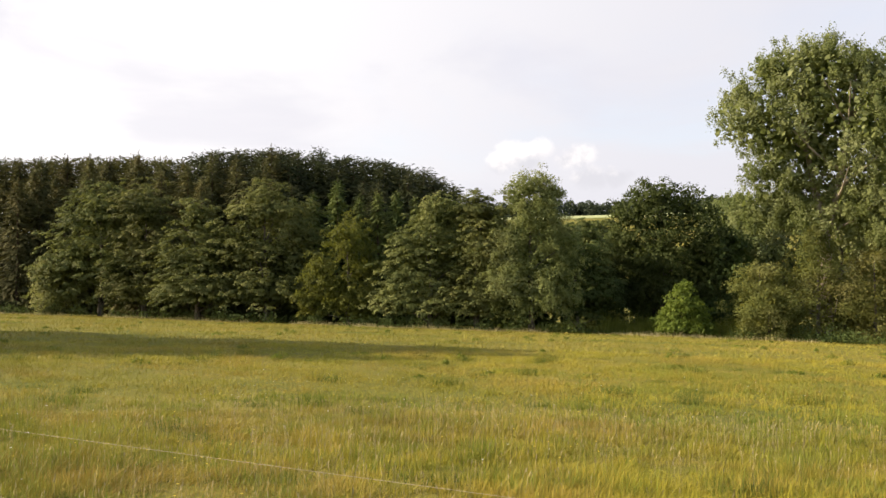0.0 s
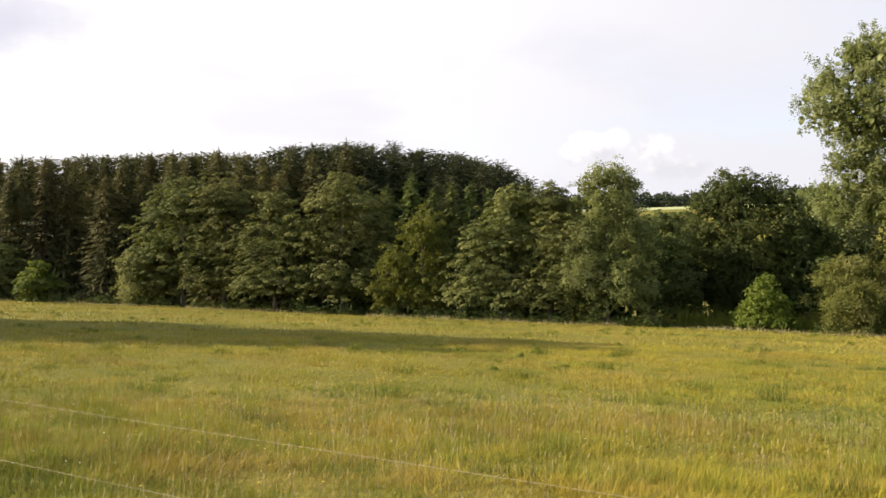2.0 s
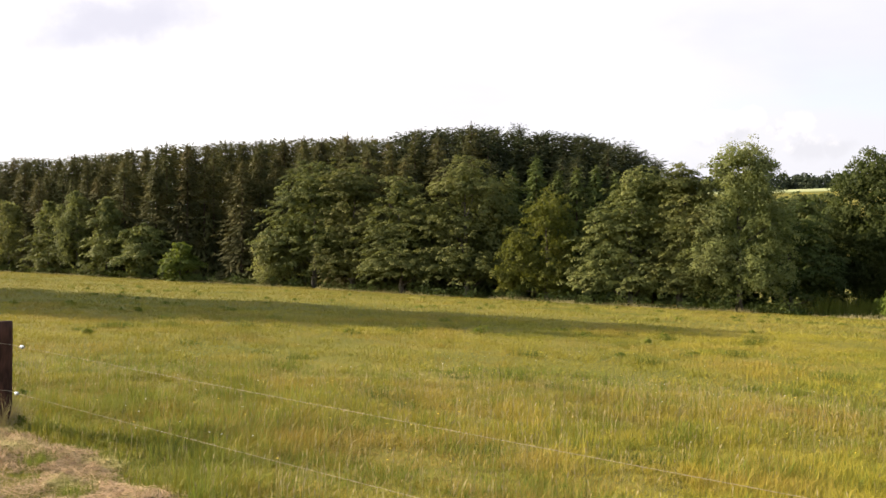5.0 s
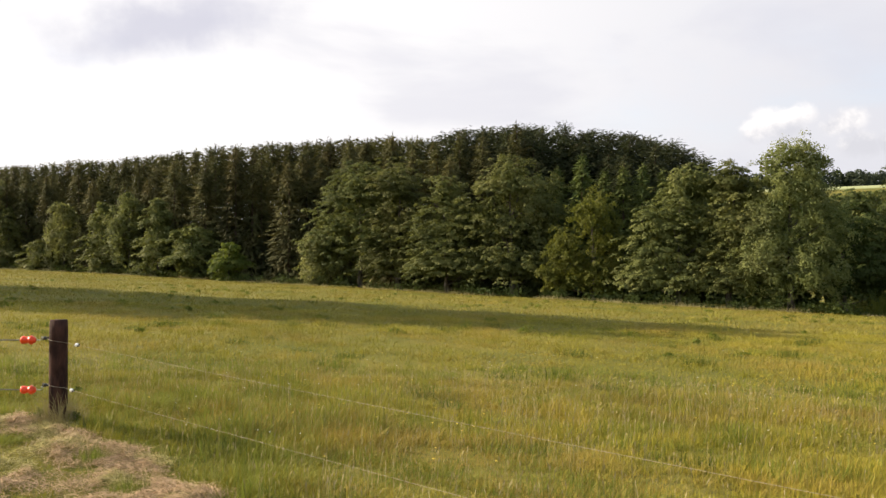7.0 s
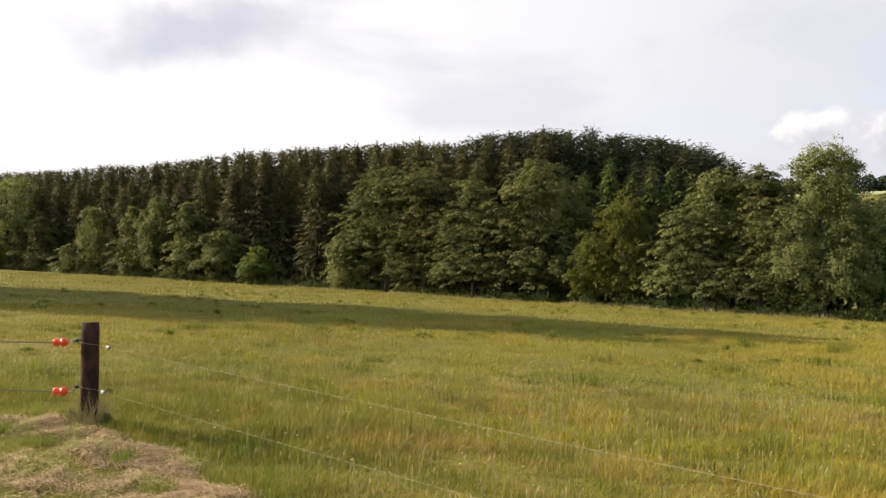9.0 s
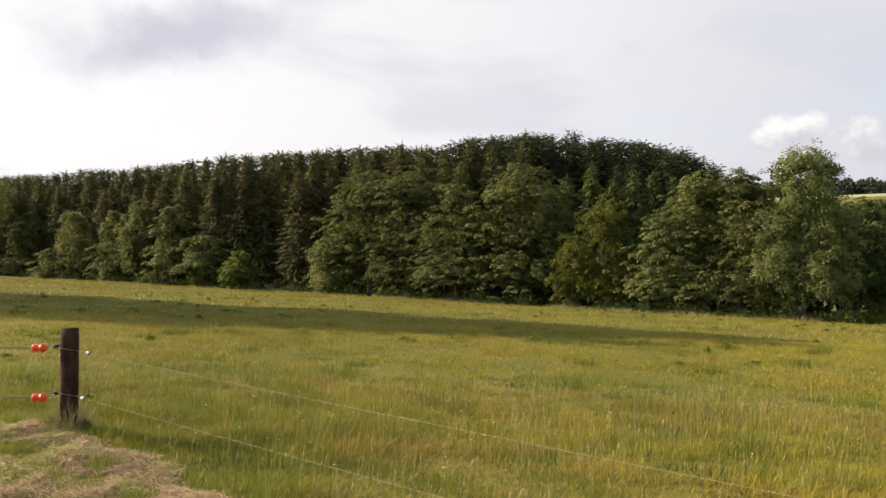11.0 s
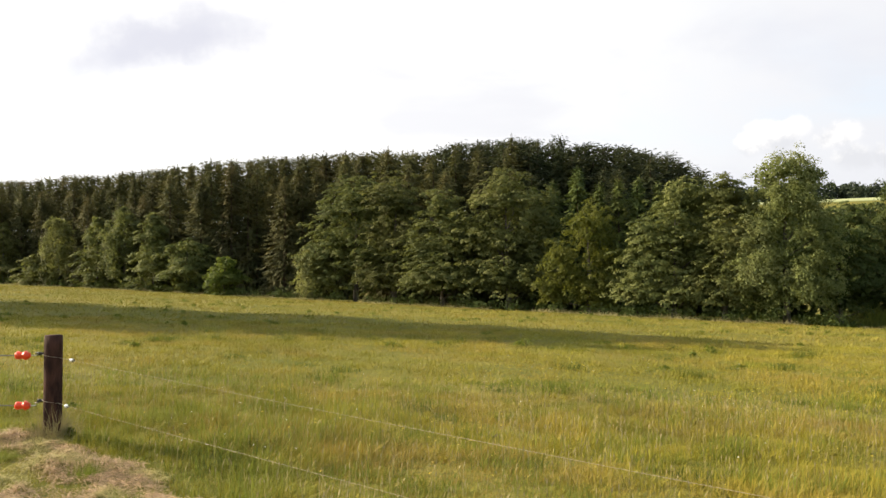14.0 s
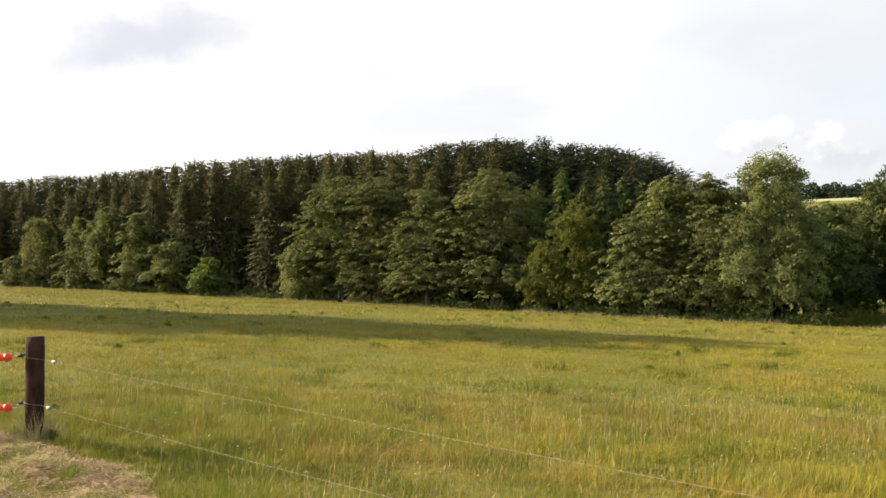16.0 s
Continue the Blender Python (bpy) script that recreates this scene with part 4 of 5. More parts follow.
def poplar():
    """The tall poplar: two pale stems, steep limbs and an open, ragged crown."""
    rng = np.random.default_rng(40)
    root = tagged(new("poplar_tree"), "very tall poplar with pale forked stems and open ragged crown", "tree")
    h, r = 21.4, 6.1
    stem_a = np.array([(0, 0, -0.3), (0.1, 0, 3), (0.15, 0.1, 6), (0.1, 0, 8), (-0.6, 0.1, 11), (-1.1, 0.3, 14.5), (-1.3, 0.2, 18), (-1.2, 0.2, 21)])
    stem_b = np.array([(0.1, 0, 7.6), (0.7, -0.2, 9.5), (1.3, -0.3, 12.5), (1.9, -0.2, 16), (2.4, 0, 20)])
    part("trunk", mesh_np("trunk", *tube(stem_a, 0.42 * np.array((1.35, 1, 0.9, 0.85, 0.55, 0.4, 0.25, 0.08)), 12), PALE_BARK), None, root)
    part("stem", mesh_np("stem", *tube(stem_b, 0.28 * np.array((1.2, 1, 0.75, 0.5, 0.12)), 10), PALE_BARK), None, root)
    for i in range(30):
        st = stem_a if i % 2 else stem_b
        k = rng.uniform(0.35 if i % 2 else 0.1, 0.92)
        j = k * (len(st) - 1)
        p0 = st[int(j)] * (1 - j % 1) + st[min(int(j) + 1, len(st) - 1)] * (j % 1)
        th = rng.uniform(0, 6.28)
        ln = rng.uniform(3.2, 6.4) * (1.05 - 0.5 * (p0[2] / h))
        p1 = p0 + np.array([math.cos(th) * ln * 0.9, math.sin(th) * ln * 0.9, ln * rng.uniform(0.35, 0.9)])
        mid = (p0 + p1) / 2 + np.array([0, 0, -0.06 * ln])
        part("limb", mesh_np("limb", *tube(np.array([p0, (p0 + mid) / 2, mid, p1]), 0.17 * np.array((1, 0.75, 0.5, 0.12)) * ln / 5, 6), PALE_BARK), None, root)
    upper = ((-0.6, 0.0, 18.0, 3.7, 3.3), (3.8, 0.8, 17.2, 3.7, 3.4), (-4.6, -0.5, 15.9, 3.2, 2.3), (-5.2, -0.3, 17.7, 1.7, 1.4), (-0.4, 1.6, 13.5, 4.0, 2.9), (-2.6, -0.6, 19.3, 1.9, 1.7), (-0.4, 0.8, 16.2, 3.8, 3.2), (2.8, -1.0, 14.7, 3.4, 3.8), (1.2, 0.0, 19.2, 3.0, 2.0), (-2.6, -1.2, 14.7, 2.5, 2.7), (-3.3, -0.2, 19.7, 1.8, 1.5), (-0.6, 0.2, 20.4, 2.0, 1.5), (3.6, 0.2, 19.0, 2.5, 1.9))
    lower = ((5.0, 0.0, 12.7, 4.0, 3.7), (-3.2, -1.0, 12.2, 2.3, 1.8), (0.8, 1.2, 9.6, 3.6, 2.2), (-4.2, 0.4, 9.4, 2.3, 1.9), (4.4, -0.6, 8.3, 3.1, 2.5), (2.8, 0.3, 10.7, 3.2, 2.8), (-1.6, 0.5, 10.9, 2.6, 2.0), (-0.6, -0.9, 8.4, 1.9, 1.3))
    lobes = upper + lower
    part("crown", lobed_mesh(rng, lobes, 2520, 44, 0.145, flat=1.0, droop=-0.3, spread=0.48, material=POPLAR, tilt=0.5, ruffle=0.35, bunch=6, swell=1.06, deep=0.86, inner=1.7), None, root)
    root.matrix_basis = pose(43.3, 51.2, float(height(43.3, 51.2)), 0, 0, -38.0)


def left_row():
    kw = dict(category="tree", group="small trees before the spruce wood", spread=0.72, bunch=5, thick=1.6)
    tree("willow_tree", 50, -62.6, 115.8, 13.4, 4.4, "round", 0.5, 375, 44, 0.18, WILLOW, flat=0.7, label="tall pale grey-green willow at the wood's edge", **kw)
    tree("willow_tree", 51, -69.5, 118.0, 12.4, 4.2, "round", 0.5, 325, 44, 0.18, WILLOW, flat=0.7, label="tall pale grey-green willow at the wood's edge", **kw)
    tree("alder_tree", 52, -56.9, 112.1, 8.4, 2.9, "alder", 0.3, 237, 44, 0.18, ALDER, label="small dark-green alder before the spruces", **kw)
    tree("shrub", 53, -50.4, 106.8, 3.8, 2.2, "round", 0.1, 137, 44, 0.18, ALDER, label="low green shrub before the spruces", category="shrub", spread=0.7, bunch=5)
    tree("birch_tree", 54, -47.0, 106.0, 8.9, 2.5, "column", 0.3, 225, 44, 0.18, WILLOW, flat=0.7, label="small pale green birch before the spruces", **kw)
    tree("alder_tree", 55, -40.5, 101.8, 9.0, 2.8, "alder", 0.3, 250, 44, 0.18, ALDER, label="small green alder before the spruces", **kw)
    tree("birch_tree", 56, -36.6, 99.8, 9.5, 2.7, "column", 0.3, 237, 44, 0.18, WILLOW, flat=0.7, label="small pale green birch before the spruces", **kw)
    tree("alder_tree", 57, -31.8, 95.5, 9.3, 2.5, "alder", 0.3, 250, 44, 0.18, ALDER, label="small slender green alder before the spruces", **kw)
    tree("alder_tree", 58, -26.9, 91.8, 5.9, 3.1, "round", 0.2, 225, 44, 0.18, ALDER, label="spreading low green alder before the spruces", **kw)
    tree("shrub", 59, -21.5, 85.8, 4.1, 1.9, "round", 0.1, 137, 44, 0.18, WEED, label="bright green shrub at the foot of the spruces", category="shrub", spread=0.7, bunch=5)


def spruce_wood():
    kw = dict(group="spruces of the wood", label="tall dark spruce in a dense plantation")
    kinds = [spruce("spruce_tree", 60 + i, 15.0, 3.5, droop=0.8, hang=1.3, slim=0.19, dens=1.35, blunt=0.66, step=0.58, **kw) for i in range(5)]
    kinds += [spruce("spruce_tree", 66 + i, 15.0, 3.1, base=9.5, step=0.42, dens=0.8, blunt=0.36, fill=1.5, **kw) for i in range(3)]
    # the same tree tops, with weaker light put into the needle colour
    kinds += [spruce("spruce_tree", 76 + i, 15.0, 3.1, base=9.5, step=0.42, dens=0.8, blunt=0.36, fill=1.5, material=SHADED_SPRUCE, group=kw["group"], label="tall spruce in a dense plantation, needles darkened for weaker light") for i in range(3)]
    rng = np.random.default_rng(70)
    used = set()

    def plant(k, x, y, h, fat=1.0):
        s = h / 15.0
        m = pose(x, y, float(height(x, y)), 0, 0, rng.uniform(0, 360)) @ Matrix.Diagonal((s * fat * rng.uniform(0.85, 1.3), s * fat * rng.uniform(0.85, 1.3), s, 1))
        if k not in used:
            used.add(k)
            kinds[k].matrix_basis = m
        else:
            keep = kinds[k].matrix_basis.copy()
            kinds[k].matrix_basis = Matrix.Identity(4)
            copy_thing(kinds[k], m)
            kinds[k].matrix_basis = keep

    # place along the edge (tangent of the view angle), distance behind it, height
    edge_u, edge_y = (-0.72, -0.517, -0.253, 0.01, 0.274, 0.33), (126, 110, 85, 70, 60, 58)
    tops_u = (-0.70, -0.517, -0.385, -0.253, -0.121, -0.01, 0.03, 0.142, 0.208, 0.248, 0.275, 0.312)
    tops_h = (13.8, 14.5, 14.8, 15.5, 16.3, 16.2, 17.1, 17.2, 17.0, 16.8, 16.3, 14.7)
    backs = (13, 14, 14, 14, 18, 20, 20, 22, 25, 28, 30, 32)
    for row, (db, step, dh) in enumerate(((-6.5, 2.6, -2.8), (-3.0, 2.3, -1.3), (0.5, 2.0, 0.0), (3.5, 1.65, 0.4), (7.0, 1.45, 0.85))):
        u = -0.60 + rng.uniform(0, 0.02)
        while u < (0.312 if row > 1 else 0.27):
            y = float(np.interp(u, edge_u, edge_y)) + float(np.interp(u, tops_u, backs)) + db + rng.normal() * (1.5 if row < 2 else 0.7)
            x = u * y
            h = float(np.interp(u, tops_u, tops_h)) + dh + rng.normal() * (0.9, 0.5, 0.2, 0.14, 0.12)[row]
            # right of the middle, the back rows take the needles darkened for weaker light
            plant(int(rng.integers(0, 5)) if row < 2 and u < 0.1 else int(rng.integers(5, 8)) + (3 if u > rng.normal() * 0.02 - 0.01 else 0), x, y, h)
            u += step * (rng.uniform(0.5, 1.5) if row < 2 else rng.uniform(0.75, 1.25)) / math.hypot(x, y) * (1 + u * u)
    young = spruce("young_spruce", 80, 12.0, 2.6, material=YOUNG, label="lighter green young spruce before the dark wood", group="young spruces")
    where = ((12.7, 78.2, 13.2), (14.4, 76.5, 11.6), (16.0, 76.0, 12.0), (17.6, 75.6, 12.1), (19.2, 74.8, 11.7), (20.8, 74.4, 12.0), (22.4, 74.4, 11.4),
             (10.4, 77.6, 11.8), (24.0, 75.0, 11.0), (25.6, 76.0, 10.6), (8.6, 77.4, 11.2))
    for i, (x, y, h) in enumerate(where):
        m = pose(x, y, float(height(x, y)), 0, 0, 47.0 * i) @ Matrix.Diagonal((h / 12, h / 12, h / 12, 1))
        if i:
            copy_thing(young, m)
    x, y, h = where[0]
    young.matrix_basis = pose(x, y, float(height(x, y))) @ Matrix.Diagonal((h / 12, h / 12, h / 12, 1))


def shade_trees():
    """Tall trees on the sunward side, whose long evening shadow lies over the meadow."""
    sn, cs = math.sin(SUN_AZ), math.cos(SUN_AZ)
    # seed, place across the light, distance towards the sun, height, half width
    for seed, across, back, h, r in ((90, 33.6, 63, 29.9, 4.9), (91, 30.2, 67, 32.4, 5.2), (92, 26.6, 62, 27.6, 5.2), (93, 23.2, 66, 24.6, 5.0), (94, 24.8, 72, 27.2, 5.2)):
        x, y = cs * across + sn * back, -sn * across + cs * back
        tree("lime_tree", seed, x, y, h, r, "column", 1.2, 300, 14, 0.75, OAK_AND_SHADED, flat=0.8,
             label="tall broad-leaved tree west of the meadow", group="trees west of the meadow")


def far_wood():
    """The wood along the top of the far hill."""
    rng = np.random.default_rng(95)
    cs, ns = [], []
    for i in range(200):
        a = rng.uniform(0.30, 0.62)
        r = rng.uniform(438, 470)
        x, y = r * math.sin(a), r * math.cos(a)
        h, w = rng.uniform(6.5, 9.5), rng.uniform(3, 5)
        k = 100
        t = rng.uniform(0, 1, k)
        th = rng.uniform(0, 6.28, k)
        rr = w * np.sqrt(np.maximum(0.02, 1 - (2 * t - 0.9) ** 2 / 1.3)) * rng.uniform(0.7, 1.0, k)
        z0 = float(height(x, y))
        cs.append(np.column_stack((x + rr * np.cos(th), y + rr * np.sin(th), z0 + t * h)))
        ns.append(np.column_stack((np.cos(th), np.sin(th), t)) + rng.normal(size=(k, 3)) * 0.5)
    c, n = np.concatenate(cs), np.concatenate(ns)
    v, f = leaves(rng, c, n, rng.uniform(0.9, 2.0, len(c)))
    tagged(new("far_wood", mesh_np("far_wood", v, f, FARWOOD)), "distant dark wood along a hilltop field", "wood", kind="stuff")


def undergrowth():
    """Nettles, brambles and tall weeds along the foot of the trees."""
    rng = np.random.default_rng(97)
    n = 330
    u = rng.uniform(-0.62, 1.0, n)
    u = u[(u < 0.49) | (u > 0.69)]
    n = len(u)
    y = np.interp(u, (-0.7, -0.517, -0.253, 0.01, 0.274, 0.512, 0.70, 0.93), (124, 110, 85, 70, 60, 55, 50, 44)) + rng.uniform(-0.4, 1.6, n)
    x = u * y
    h = 0.7 * rng.uniform(0.15, 1.0, n) ** 1.8
    k = 34
    idx = np.repeat(np.arange(n), k)
    q = len(idx)
    pos = np.column_stack((x[idx] + rng.normal(size=q) * 0.3, y[idx] + rng.normal(size=q) * 0.3, height(x, y)[idx] + 0.1 + rng.uniform(0, 1, q) * (0.4 + h[idx])))
    v, f = leaves(rng, pos, np.array([0, -0.2, 0.7]) + rng.normal(size=(q, 3)) * 0.6, rng.uniform(0.09, 0.2, q))
    # dark leaf colour stands in for the shade under the crowns
    tagged(new("undergrowth", mesh_np("undergrowth", v, f, OAK_AND_SHADED)), "nettles and brambles at the foot of trees, darkened as under-crown shade", "undergrowth", kind="stuff")


alders()
right_side()
poplar()
left_row()
spruce_wood()
shade_trees()
far_wood()
undergrowth()


# ---------------------------------------------------------------- fence
def fence_post(x, y, h, rad, label, seed):
    rng = np.random.default_rng(seed)
    root = tagged(new("fence_post"), label, "post", "fence posts")
    sides, rings = 20, 14
    bm = bmesh.new()
    rows = []
    grooves = rng.normal(size=sides) * 0.012
    for i in range(rings):
        t = i / (rings - 1)
        z = -0.3 + (h + 0.3) * t
        k = 1.0 if t < 0.97 else 0.95
        rows.append([bm.verts.new((rad * k * (1 + grooves[j] + rng.normal() * 0.006) * math.cos(2 * math.pi * j / sides) + 0.01 * t,
                                   rad * k * (1 + grooves[j] + rng.normal() * 0.006) * math.sin(2 * math.pi * j / sides), z)) for j in range(sides)])
    for a, b in zip(rows, rows[1:]):
        for j in range(sides):
            bm.faces.new((a[j], a[(j + 1) % sides], b[(j + 1) % sides], b[j]))
    top = bm.verts.new((0.01, 0, h + 0.004))
    for j in range(sides):
        bm.faces.new((rows[-1][j], rows[-1][(j + 1) % sides], top))
    for f in bm.faces:
        f.smooth = True
    part("shaft", bm, POST_WOOD, root)
    root.matrix_basis = pose(x, y, float(height(x, y)))
    return root


def lathe(profile, sides=14, axis="x"):
    """A turned body: (place along the axis, radius) pairs."""
    bm = bmesh.new()
    rows = []
    for a, r in profile:
        ring = []
        for j in range(sides):
            c, s = r * math.cos(2 * math.pi * j / sides), r * math.sin(2 * math.pi * j / sides)
            ring.append(bm.verts.new((a, c, s) if axis == "x" else (c, s, a)))
        rows.append(ring)
    for a, b in zip(rows, rows[1:]):
        for j in range(sides):
            bm.faces.new((a[j], a[(j + 1) % sides], b[(j + 1) % sides], b[j]))
    bm.faces.new(rows[0])
    bm.faces.new(rows[-1])
    for f in bm.faces:
        f.smooth = True
    bmesh.ops.recalc_face_normals(bm, faces=bm.faces)
    return bm


def tube_part(name, path, radius, material, parent, sides=6, label=""):
    return part(name, mesh_np(name, *tube(np.asarray(path), np.full(len(path), radius), sides), material), None, parent, label)


def ring_path(c, r, n=16, turn=0.0):
    t = np.linspace(0, 2 * math.pi, n)
    return np.column_stack((c[0] + r * np.cos(t) * math.cos(turn), c[1] + r * np.cos(t) * math.sin(turn), c[2] + r * np.sin(t)))


def fence():
    px, py = -3.63, 8.07
    gz = float(height(px, py))
    post = fence_post(px, py, 0.995, 0.084, "round dark-brown stained wooden fence post", 5)
    for z in (0.762 - gz, 0.322 - gz):
        # screw-in ring insulator facing the gate
        ins = part("ring_insulator", lathe(((-0.122, 0.010), (-0.118, 0.017), (-0.108, 0.019), (-0.098, 0.014), (-0.09, 0.012), (-0.07, 0.012))), BLACK, post,
                   "black plastic ring insulator")
        ins.location = (0.0, -0.02, z)
        tube_part("ring", ring_path((-0.128, 0, 0), 0.014, turn=radians(90)), 0.005, BLACK, ins)
    # wires, from the post to the next one near the path
    qx, qy = 4.05, 0.42
    other = fence_post(qx, qy, 1.02, 0.08, "round dark-brown wooden fence post by the path", 6)
    d = np.array([qx - px, qy - py])
    ln = np.linalg.norm(d)
    d /= ln
    for za, zb, start in ((0.730, 0.726, 0.445), (0.306, 0.41, 0.33)):
        wire = tagged(new("fence_wire"), "thin pale electric fence wire strung between posts", "wire", "fence wires")
        t = np.linspace(0, 1, 40)
        s = start + (ln - start - 0.06) * t
        pts = np.column_stack((px + d[0] * s, py + d[1] * s, za + (zb - za) * t - 0.05 * t * (1 - t) * 4 * 0.3))
        tube_part("strand", pts, 0.0010, ROPE, wire)
        # the tie round the post
        a = np.linspace(radians(205), radians(330), 12)
        tie = np.column_stack((px + 0.088 * np.cos(a), py + 0.088 * np.sin(a), np.linspace(za + 0.030, za - 0.004, 12)))
        tie = np.vstack((tie, pts[:1]))
        tube_part("tie", tie, 0.0018, ROPE, wire)
        e = part("egg_insulator", lathe(((-0.022, 0.006), (-0.020, 0.012), (-0.012, 0.017), (-0.005, 0.013), (0.0, 0.009), (0.005, 0.013), (0.012, 0.017), (0.020, 0.012), (0.022, 0.006))), WHITE, wire,
                 "small white porcelain end insulator")
        tube_part("clip", np.array([(0.022, 0, -0.004), (0.034, 0, 0.0), (0.042, 0, 0.004)]), 0.011, BLACK, e, 8, "black plastic clip")
        e.matrix_basis = pose(px + d[0] * start, py + d[1] * start, za, 0, 0, math.degrees(math.atan2(d[1], d[0])))
    # gate: two handles hooked to the post, with ropes
    far_post = fence_post(-8.9, 8.5, 1.02, 0.084, "round dark-brown wooden gate post", 7)
    for zh, zl in ((0.747, 0.79), (0.280, 0.40)):
        root = tagged(new("electric_gate"), "electric tape gate with an orange-red plastic handle", "gate", "gate tapes")
        grip = part("handle", lathe(((-0.068, 0.014), (-0.066, 0.030), (-0.055, 0.038), (-0.040, 0.037), (-0.018, 0.032), (-0.002, 0.029), (0.010, 0.033), (0.020, 0.043), (0.032, 0.043), (0.042, 0.033), (0.060, 0.026), (0.070, 0.012)), 18), RED, root, "orange-red plastic grip")
        hook = np.array([(0.07, 0, 0), (0.10, 0, 0), (0.125, 0, 0.004), (0.14, 0, 0.018), (0.13, 0, 0.03), (0.115, 0, 0.024)])
        tube_part("hook", hook, 0.0035, STEEL, grip, 8, "steel hook")
        hx, hy = -3.885, 8.03
        grip.location = (hx, hy, zh)
        t = np.linspace(0, 1, 24)
        x0 = hx - 0.075
        rope = np.column_stack((x0 + (-8.82 - x0) * t, hy + 0.45 * t, zh + (zl - zh) * t - 0.10 * t * (1 - t)))
        n = len(rope)
        v = np.concatenate([rope + np.array(o) for o in ((0, -0.0008, -0.006), (0, 0.0008, -0.006), (0, 0.0008, 0.006), (0, -0.0008, 0.006))])
        i = np.arange(n - 1)
        f = np.concatenate([np.stack((a * n + i, a * n + i + 1, b * n + i + 1, b * n + i), -1) for a, b in ((0, 1), (1, 2), (2, 3), (3, 0))])
        part("tape", mesh_np("tape", v, f, TAPE), None, root, "flat grey woven electric tape")


fence()


# ---------------------------------------------------------------- small growth
def lumps(x, y):
    """A rolling, uneven field between about -1 and 1, with lumps a hand to half a metre wide."""
    u = x + 0.22 * np.sin(3.7 * y + 1.1) + 0.12 * np.sin(8.3 * x - 2.0 * y)
    w = y + 0.20 * np.sin(4.1 * x + 0.4) + 0.10 * np.sin(9.1 * y + 3.0 * x)
    return 0.5 * np.sin(2.9 * u + 1.3 * w) * np.sin(3.4 * w - 0.8 * u) + 0.32 * np.sin(7.3 * u - 2.1 * w) * np.sin(6.1 * w + 3.3 * u) + 0.25 * np.sin(15.0 * u + 4.0 * w) * np.sin(13.0 * w - 6.0 * u)


def hay():
    """Cut grass lying matted in the mown strip, in lumps with green stubble between."""
    rng = np.random.default_rng(120)
    n = 230000
    a = rng.uniform(radians(-33), radians(20), n)
    r = np.sqrt(rng.uniform(3.8 ** 2, 9.6 ** 2, n))
    x, y = r * np.sin(a), r * np.cos(a)
    edge = swath(x, y) + 0.06 - (x + y) + 0.05 * rng.normal(size=n)
    f = 0.75 * lumps(x, y) + 0.62 * np.exp(-((edge - 0.42) / 0.45) ** 2) - 0.08
    spots = ((-2.79, 6.85, 0.14), (-3.66, 7.21, 0.14), (-2.2, 6.0, 0.15), (-4.3, 7.6, 0.2), (-1.3, 5.2, 0.12))
    f = f - 0.9 * np.exp(-np.min([np.hypot(x - u, y - w) / q for u, w, q in spots], 0) ** 2)
    ok = (y < 8.25) & (edge > 0) & (rng.uniform(-0.25, 0.5, n) < f)
    x, y, f = x[ok], y[ok], f[ok]
    n = len(x)
    # strands lie along the swath, more or less
    th = rng.normal(size=n) * 0.9 - 0.75 + 2.0 * lumps(x * 0.5 + 3, y * 0.5)
    L = rng.uniform(0.05, 0.18, n)[:, None]
    d = np.column_stack((np.cos(th), np.sin(th), rng.normal(size=n) * 0.25))
    s = np.column_stack((-np.sin(th), np.cos(th), rng.normal(size=n) * 0.3)) * rng.uniform(0.0006, 0.0022, n)[:, None]
    c = np.column_stack((x, y, height(x, y) + 0.012 + rng.uniform(0.2, 1, n) * 0.10 * np.clip(f, 0, 1.1)))
    v = np.stack([c - d * L / 2 - s, c - d * L / 2 + s, c + s + np.array([0, 0, 0.008]), c - s + np.array([0, 0, 0.008]), c + d * L / 2], 1).reshape(-1, 3)
    k = np.arange(n)[:, None] * 5
    f = [k + np.array([[0, 1, 2, 3]]), k + np.array([[3, 2, 4]])]
    tagged(new("cut_hay", mesh_np("cut_hay", v, f, HAY)), "dry brown cut hay lying in lumps on mown grass", "hay", kind="stuff")
    # fresh regrowth between the lumps
    keep = lambda x, y: mown(x, y) & (lumps(x, y) + 0.4 * np.exp(-((4.5 - x - y - 0.6) / 0.5) ** 2) < rng.uniform(-0.3, 0.55, len(x)) - 0.12 * (x + 2.5))
    stuff("regrowth", tufts(rng, 15000, 12, 3.8, 9.6, 0.11, 0.004, 2.2, 1, keep, 0.04), FRESH, "fresh green regrowth between lumps of hay", "grass")
    clump = lambda x, y: mown(x, y) & (np.min([np.hypot(x - u, y - w) / q for u, w, q in spots], 0) < rng.uniform(0.4, 1.1, len(x)))
    stuff("grass_clumps", tufts(rng, 40000, 12, 4.5, 9.2, 0.24, 0.0055, 1.5, 1, clump, 0.03), FRESH, "bright green tufts standing up out of the hay", "grass")


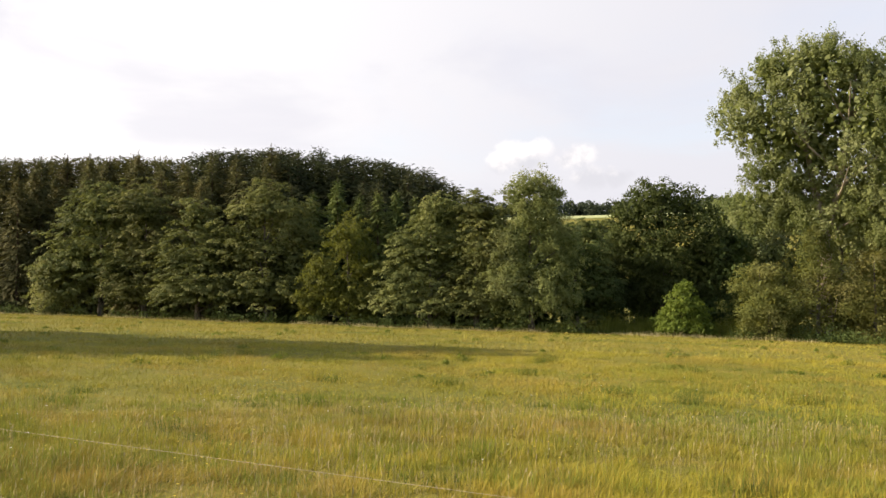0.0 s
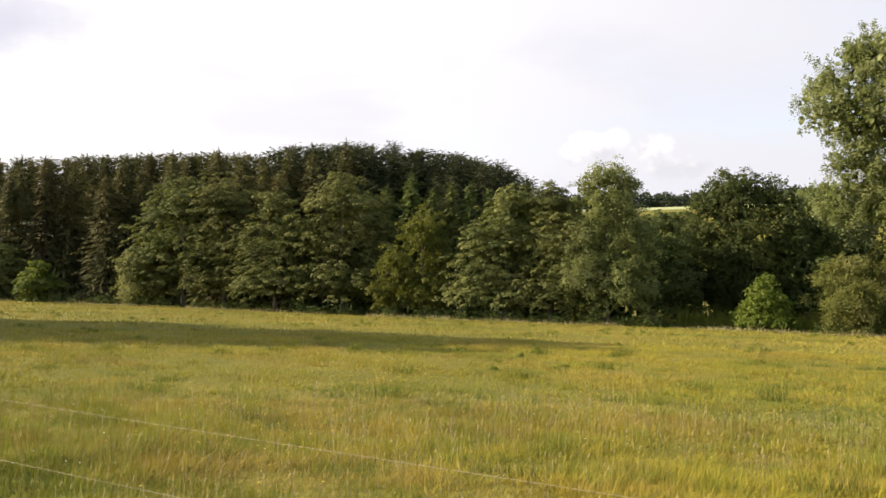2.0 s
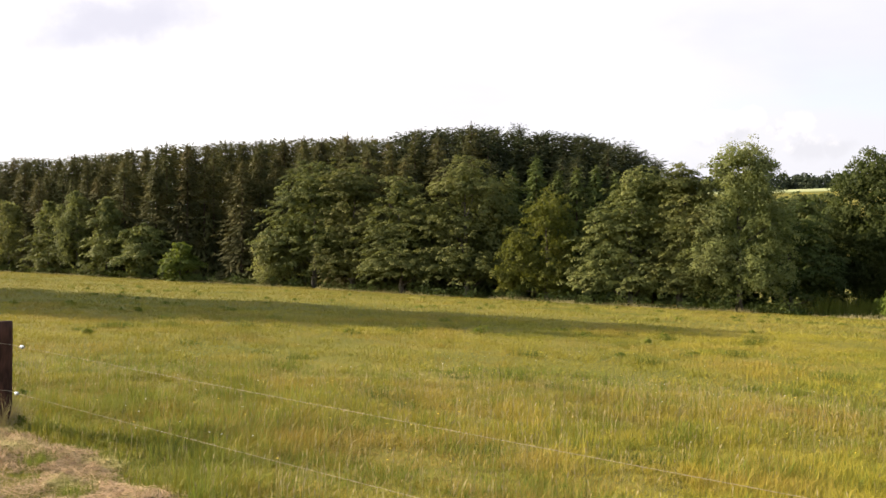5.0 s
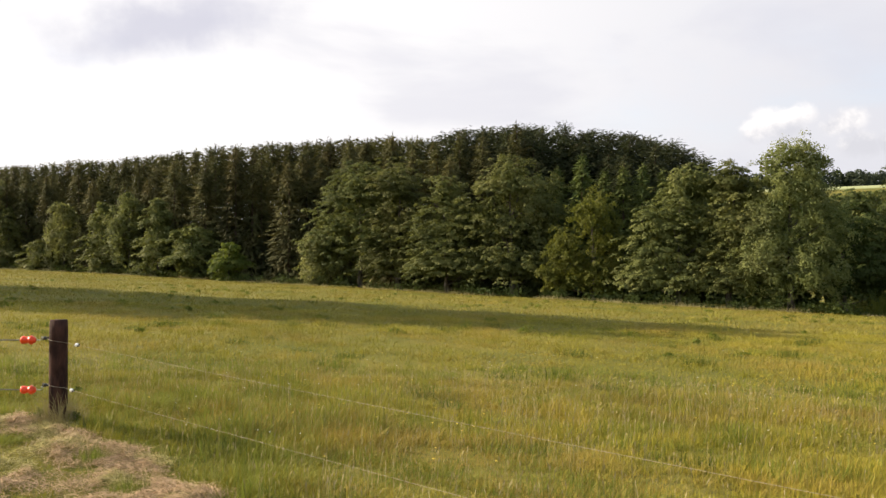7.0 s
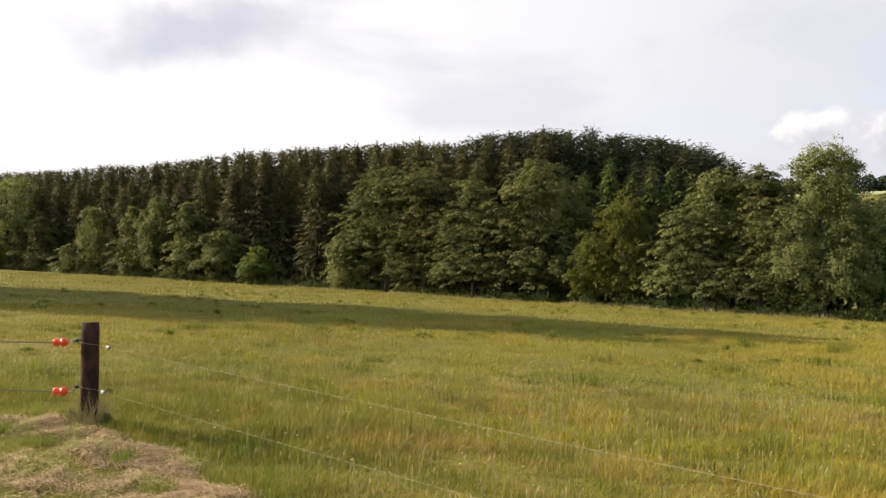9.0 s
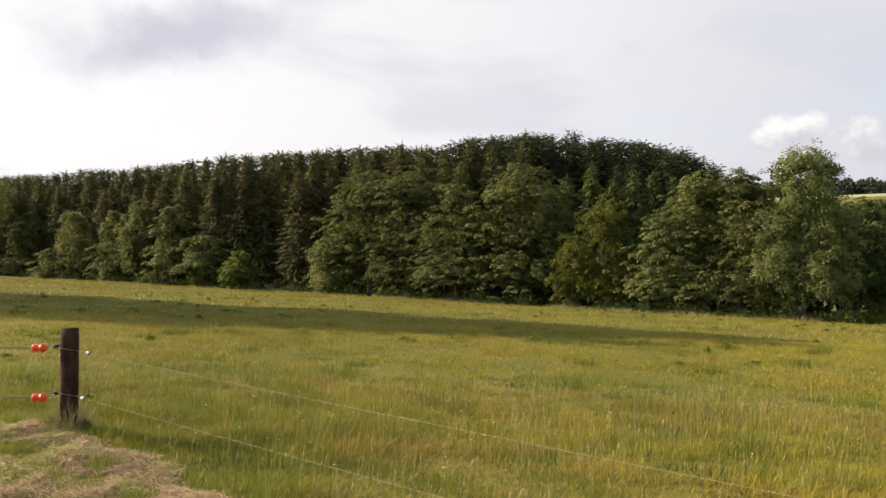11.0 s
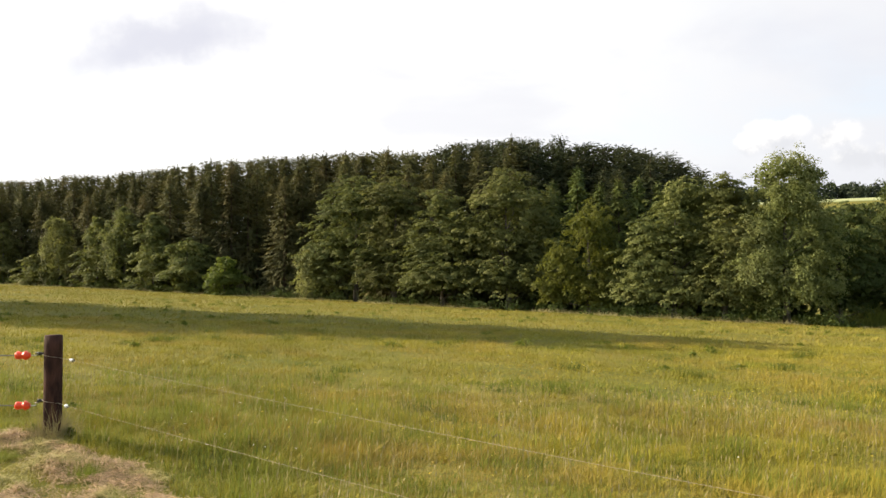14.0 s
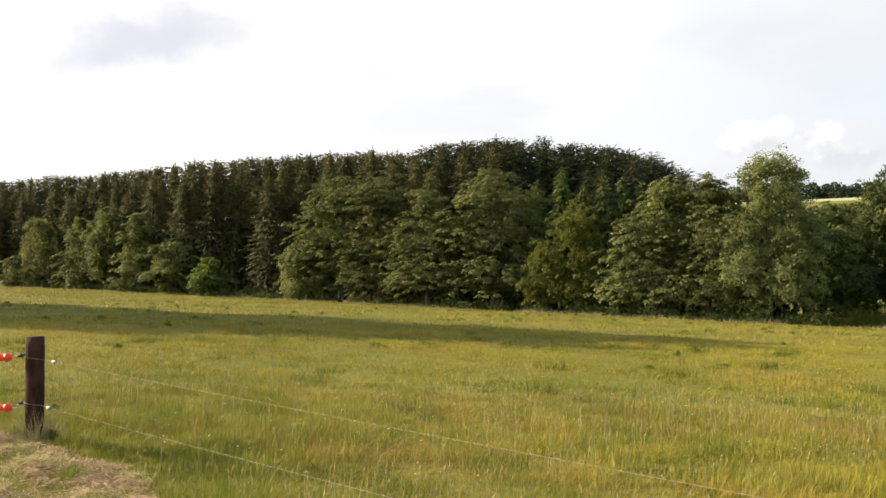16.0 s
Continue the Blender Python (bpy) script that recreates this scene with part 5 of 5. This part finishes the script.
def flowers():
    """Buttercups and white clover heads among the grass."""
    rng = np.random.default_rng(130)
    for name, material, n, size, label in (("buttercups", FLOWER, 200, 0.010, "small yellow buttercup flowers among the grass"),
                                           ("white_flowers", PALE_FLOWER, 190, 0.008, "small white flower heads among the grass")):
        cx, cy = rng.uniform(-2.5, 11, 60), rng.uniform(6, 17, 60)
        i = rng.integers(0, 60, n)
        x, y = cx[i] + rng.normal(size=n) * 0.45, cy[i] + rng.normal(size=n) * 0.45
        ok = ~mown(x, y)
        x, y = x[ok], y[ok]
        m = len(x)
        c = np.column_stack((x, y, height(x, y) + rng.uniform(0.3, 0.5, m)))
        vs, fs = [], []
        for p in range(5):
            t0, t1 = 2 * math.pi * p / 5, 2 * math.pi * (p + 0.9) / 5
            tm = (t0 + t1) / 2
            q = np.stack([c, c + size * np.array((math.cos(t0) * 0.8, math.sin(t0) * 0.8, 0.45)), c + size * np.array((math.cos(tm) * 1.1, math.sin(tm) * 1.1, 0.6)),
                          c + size * np.array((math.cos(t1) * 0.8, math.sin(t1) * 0.8, 0.45))], 1)
            vs.append(q.reshape(-1, 3))
            fs.append(np.arange(m * 4).reshape(-1, 4) + p * m * 4)
        tagged(new(name, mesh_np(name, np.concatenate(vs), np.concatenate(fs), material)), label, "flowers", kind="stuff")


def weeds():
    """Clumps of broad-leaved weeds and lusher grass among the hay meadow, and round the post."""
    rng = np.random.default_rng(140)
    spots = [(-3.45, 8.02, 0.12, 0.10), (-3.85, 8.15, 0.12, 0.09)]
    for i in range(5):
        a, r = rng.uniform(radians(-30), radians(44)), 9 + 22 * rng.uniform(0, 1) ** 1.3
        spots.append((r * math.sin(a), r * math.cos(a), rng.uniform(0.10, 0.28), rng.uniform(0.05, 0.11)))
    cs = []
    for x, y, w, h in spots:
        if mown(x + 0.1, y + 0.1):
            continue
        k = int(260 * w / 0.3)
        q = np.abs(rng.normal(size=k)) * 0.5
        th = rng.uniform(0, 6.28, k)
        z = h * (1 - np.clip(q, 0, 1) ** 2) * rng.uniform(0.3, 1.1, k)
        px, py = x + w * q * np.cos(th), y + w * q * np.sin(th)
        cs.append(np.column_stack((px, py, height(px, py) + 0.04 + z)))
    c = np.concatenate(cs)
    v, f = leaves(rng, c, np.array([0, 0, 0.6]) + rng.normal(size=c.shape) * 0.6, rng.uniform(0.022, 0.055, len(c)), 0.5)
    tagged(new("meadow_weeds", mesh_np("meadow_weeds", v, f, LUSH)), "low green weeds in clumps among the grass", "weeds", kind="stuff")
    # long dry and green grass left standing round the post
    n = 900
    th, q = rng.uniform(0, 6.28, n), rng.uniform(0.07, 0.26, n)
    x, y = -3.63 + q * np.cos(th) + 0.03, 8.05 + q * np.sin(th)
    h = rng.uniform(0.3, 1, n) ** 2 * 0.44 * (1.25 - q * 2.6)
    d = np.column_stack((np.cos(th) * 0.25 + rng.normal(size=n) * 0.3, np.sin(th) * 0.25 + rng.normal(size=n) * 0.3, np.zeros(n))) * h[:, None]
    b = np.column_stack((x, y, height(x, y)))
    s = np.column_stack((np.cos(th + 1.57), np.sin(th + 1.57), np.zeros(n))) * 0.0019
    up = np.column_stack((0 * h, 0 * h, h))
    m = b + d * 0.35 + up * 0.6
    v = np.stack([b - s, b + s, m + s * 0.8, m - s * 0.8, b + d + up], 1).reshape(-1, 3)
    k = np.arange(n)[:, None] * 5
    stuff("post_grass", (v, [k + np.array([[0, 1, 2, 3]]), k + np.array([[3, 2, 4]])], np.tile((0.2, 0.2, 0.7, 0.7, 1.0), n)), PALE,
          "long pale dry grass round the foot of the post", "grass")


def docks():
    """Dock and thistle plants standing dark green above the hay grass further out."""
    rng = np.random.default_rng(151)
    n = 110
    a, r = rng.uniform(radians(-31), radians(46), n), 20 + 45 * rng.uniform(0, 1, n) ** 0.7
    x, y = r * np.sin(a), r * np.cos(a)
    ok = wood_edge(x, y) < -1.0
    x, y = x[ok], y[ok]
    wide, tall = rng.uniform(0.1, 0.34, len(x)), rng.uniform(0.08, 0.22, len(x))
    i = np.repeat(np.arange(len(x)), 46)
    q = len(i)
    rad, th, z = np.sqrt(rng.uniform(0, 1, q)), rng.uniform(0, 6.28, q), rng.uniform(0, 1, q)
    px, py = x[i] + wide[i] * rad * np.cos(th), y[i] + wide[i] * rad * np.sin(th)
    pos = np.column_stack((px, py, height(px, py) + 0.06 + tall[i] * z * (1.1 - 0.7 * rad)))
    nrm = np.column_stack((np.cos(th) * rad, np.sin(th) * rad, np.full(q, 0.7))) + rng.normal(size=(q, 3)) * 0.4
    v, f = leaves(rng, pos, nrm, rng.uniform(0.06, 0.14, q), 0.42)
    tagged(new("dock_plants", mesh_np("dock_plants", v, f, LUSH)), "dark green dock plants scattered through the hay meadow", "weeds", kind="stuff")


hay()
flowers()
weeds()
docks()
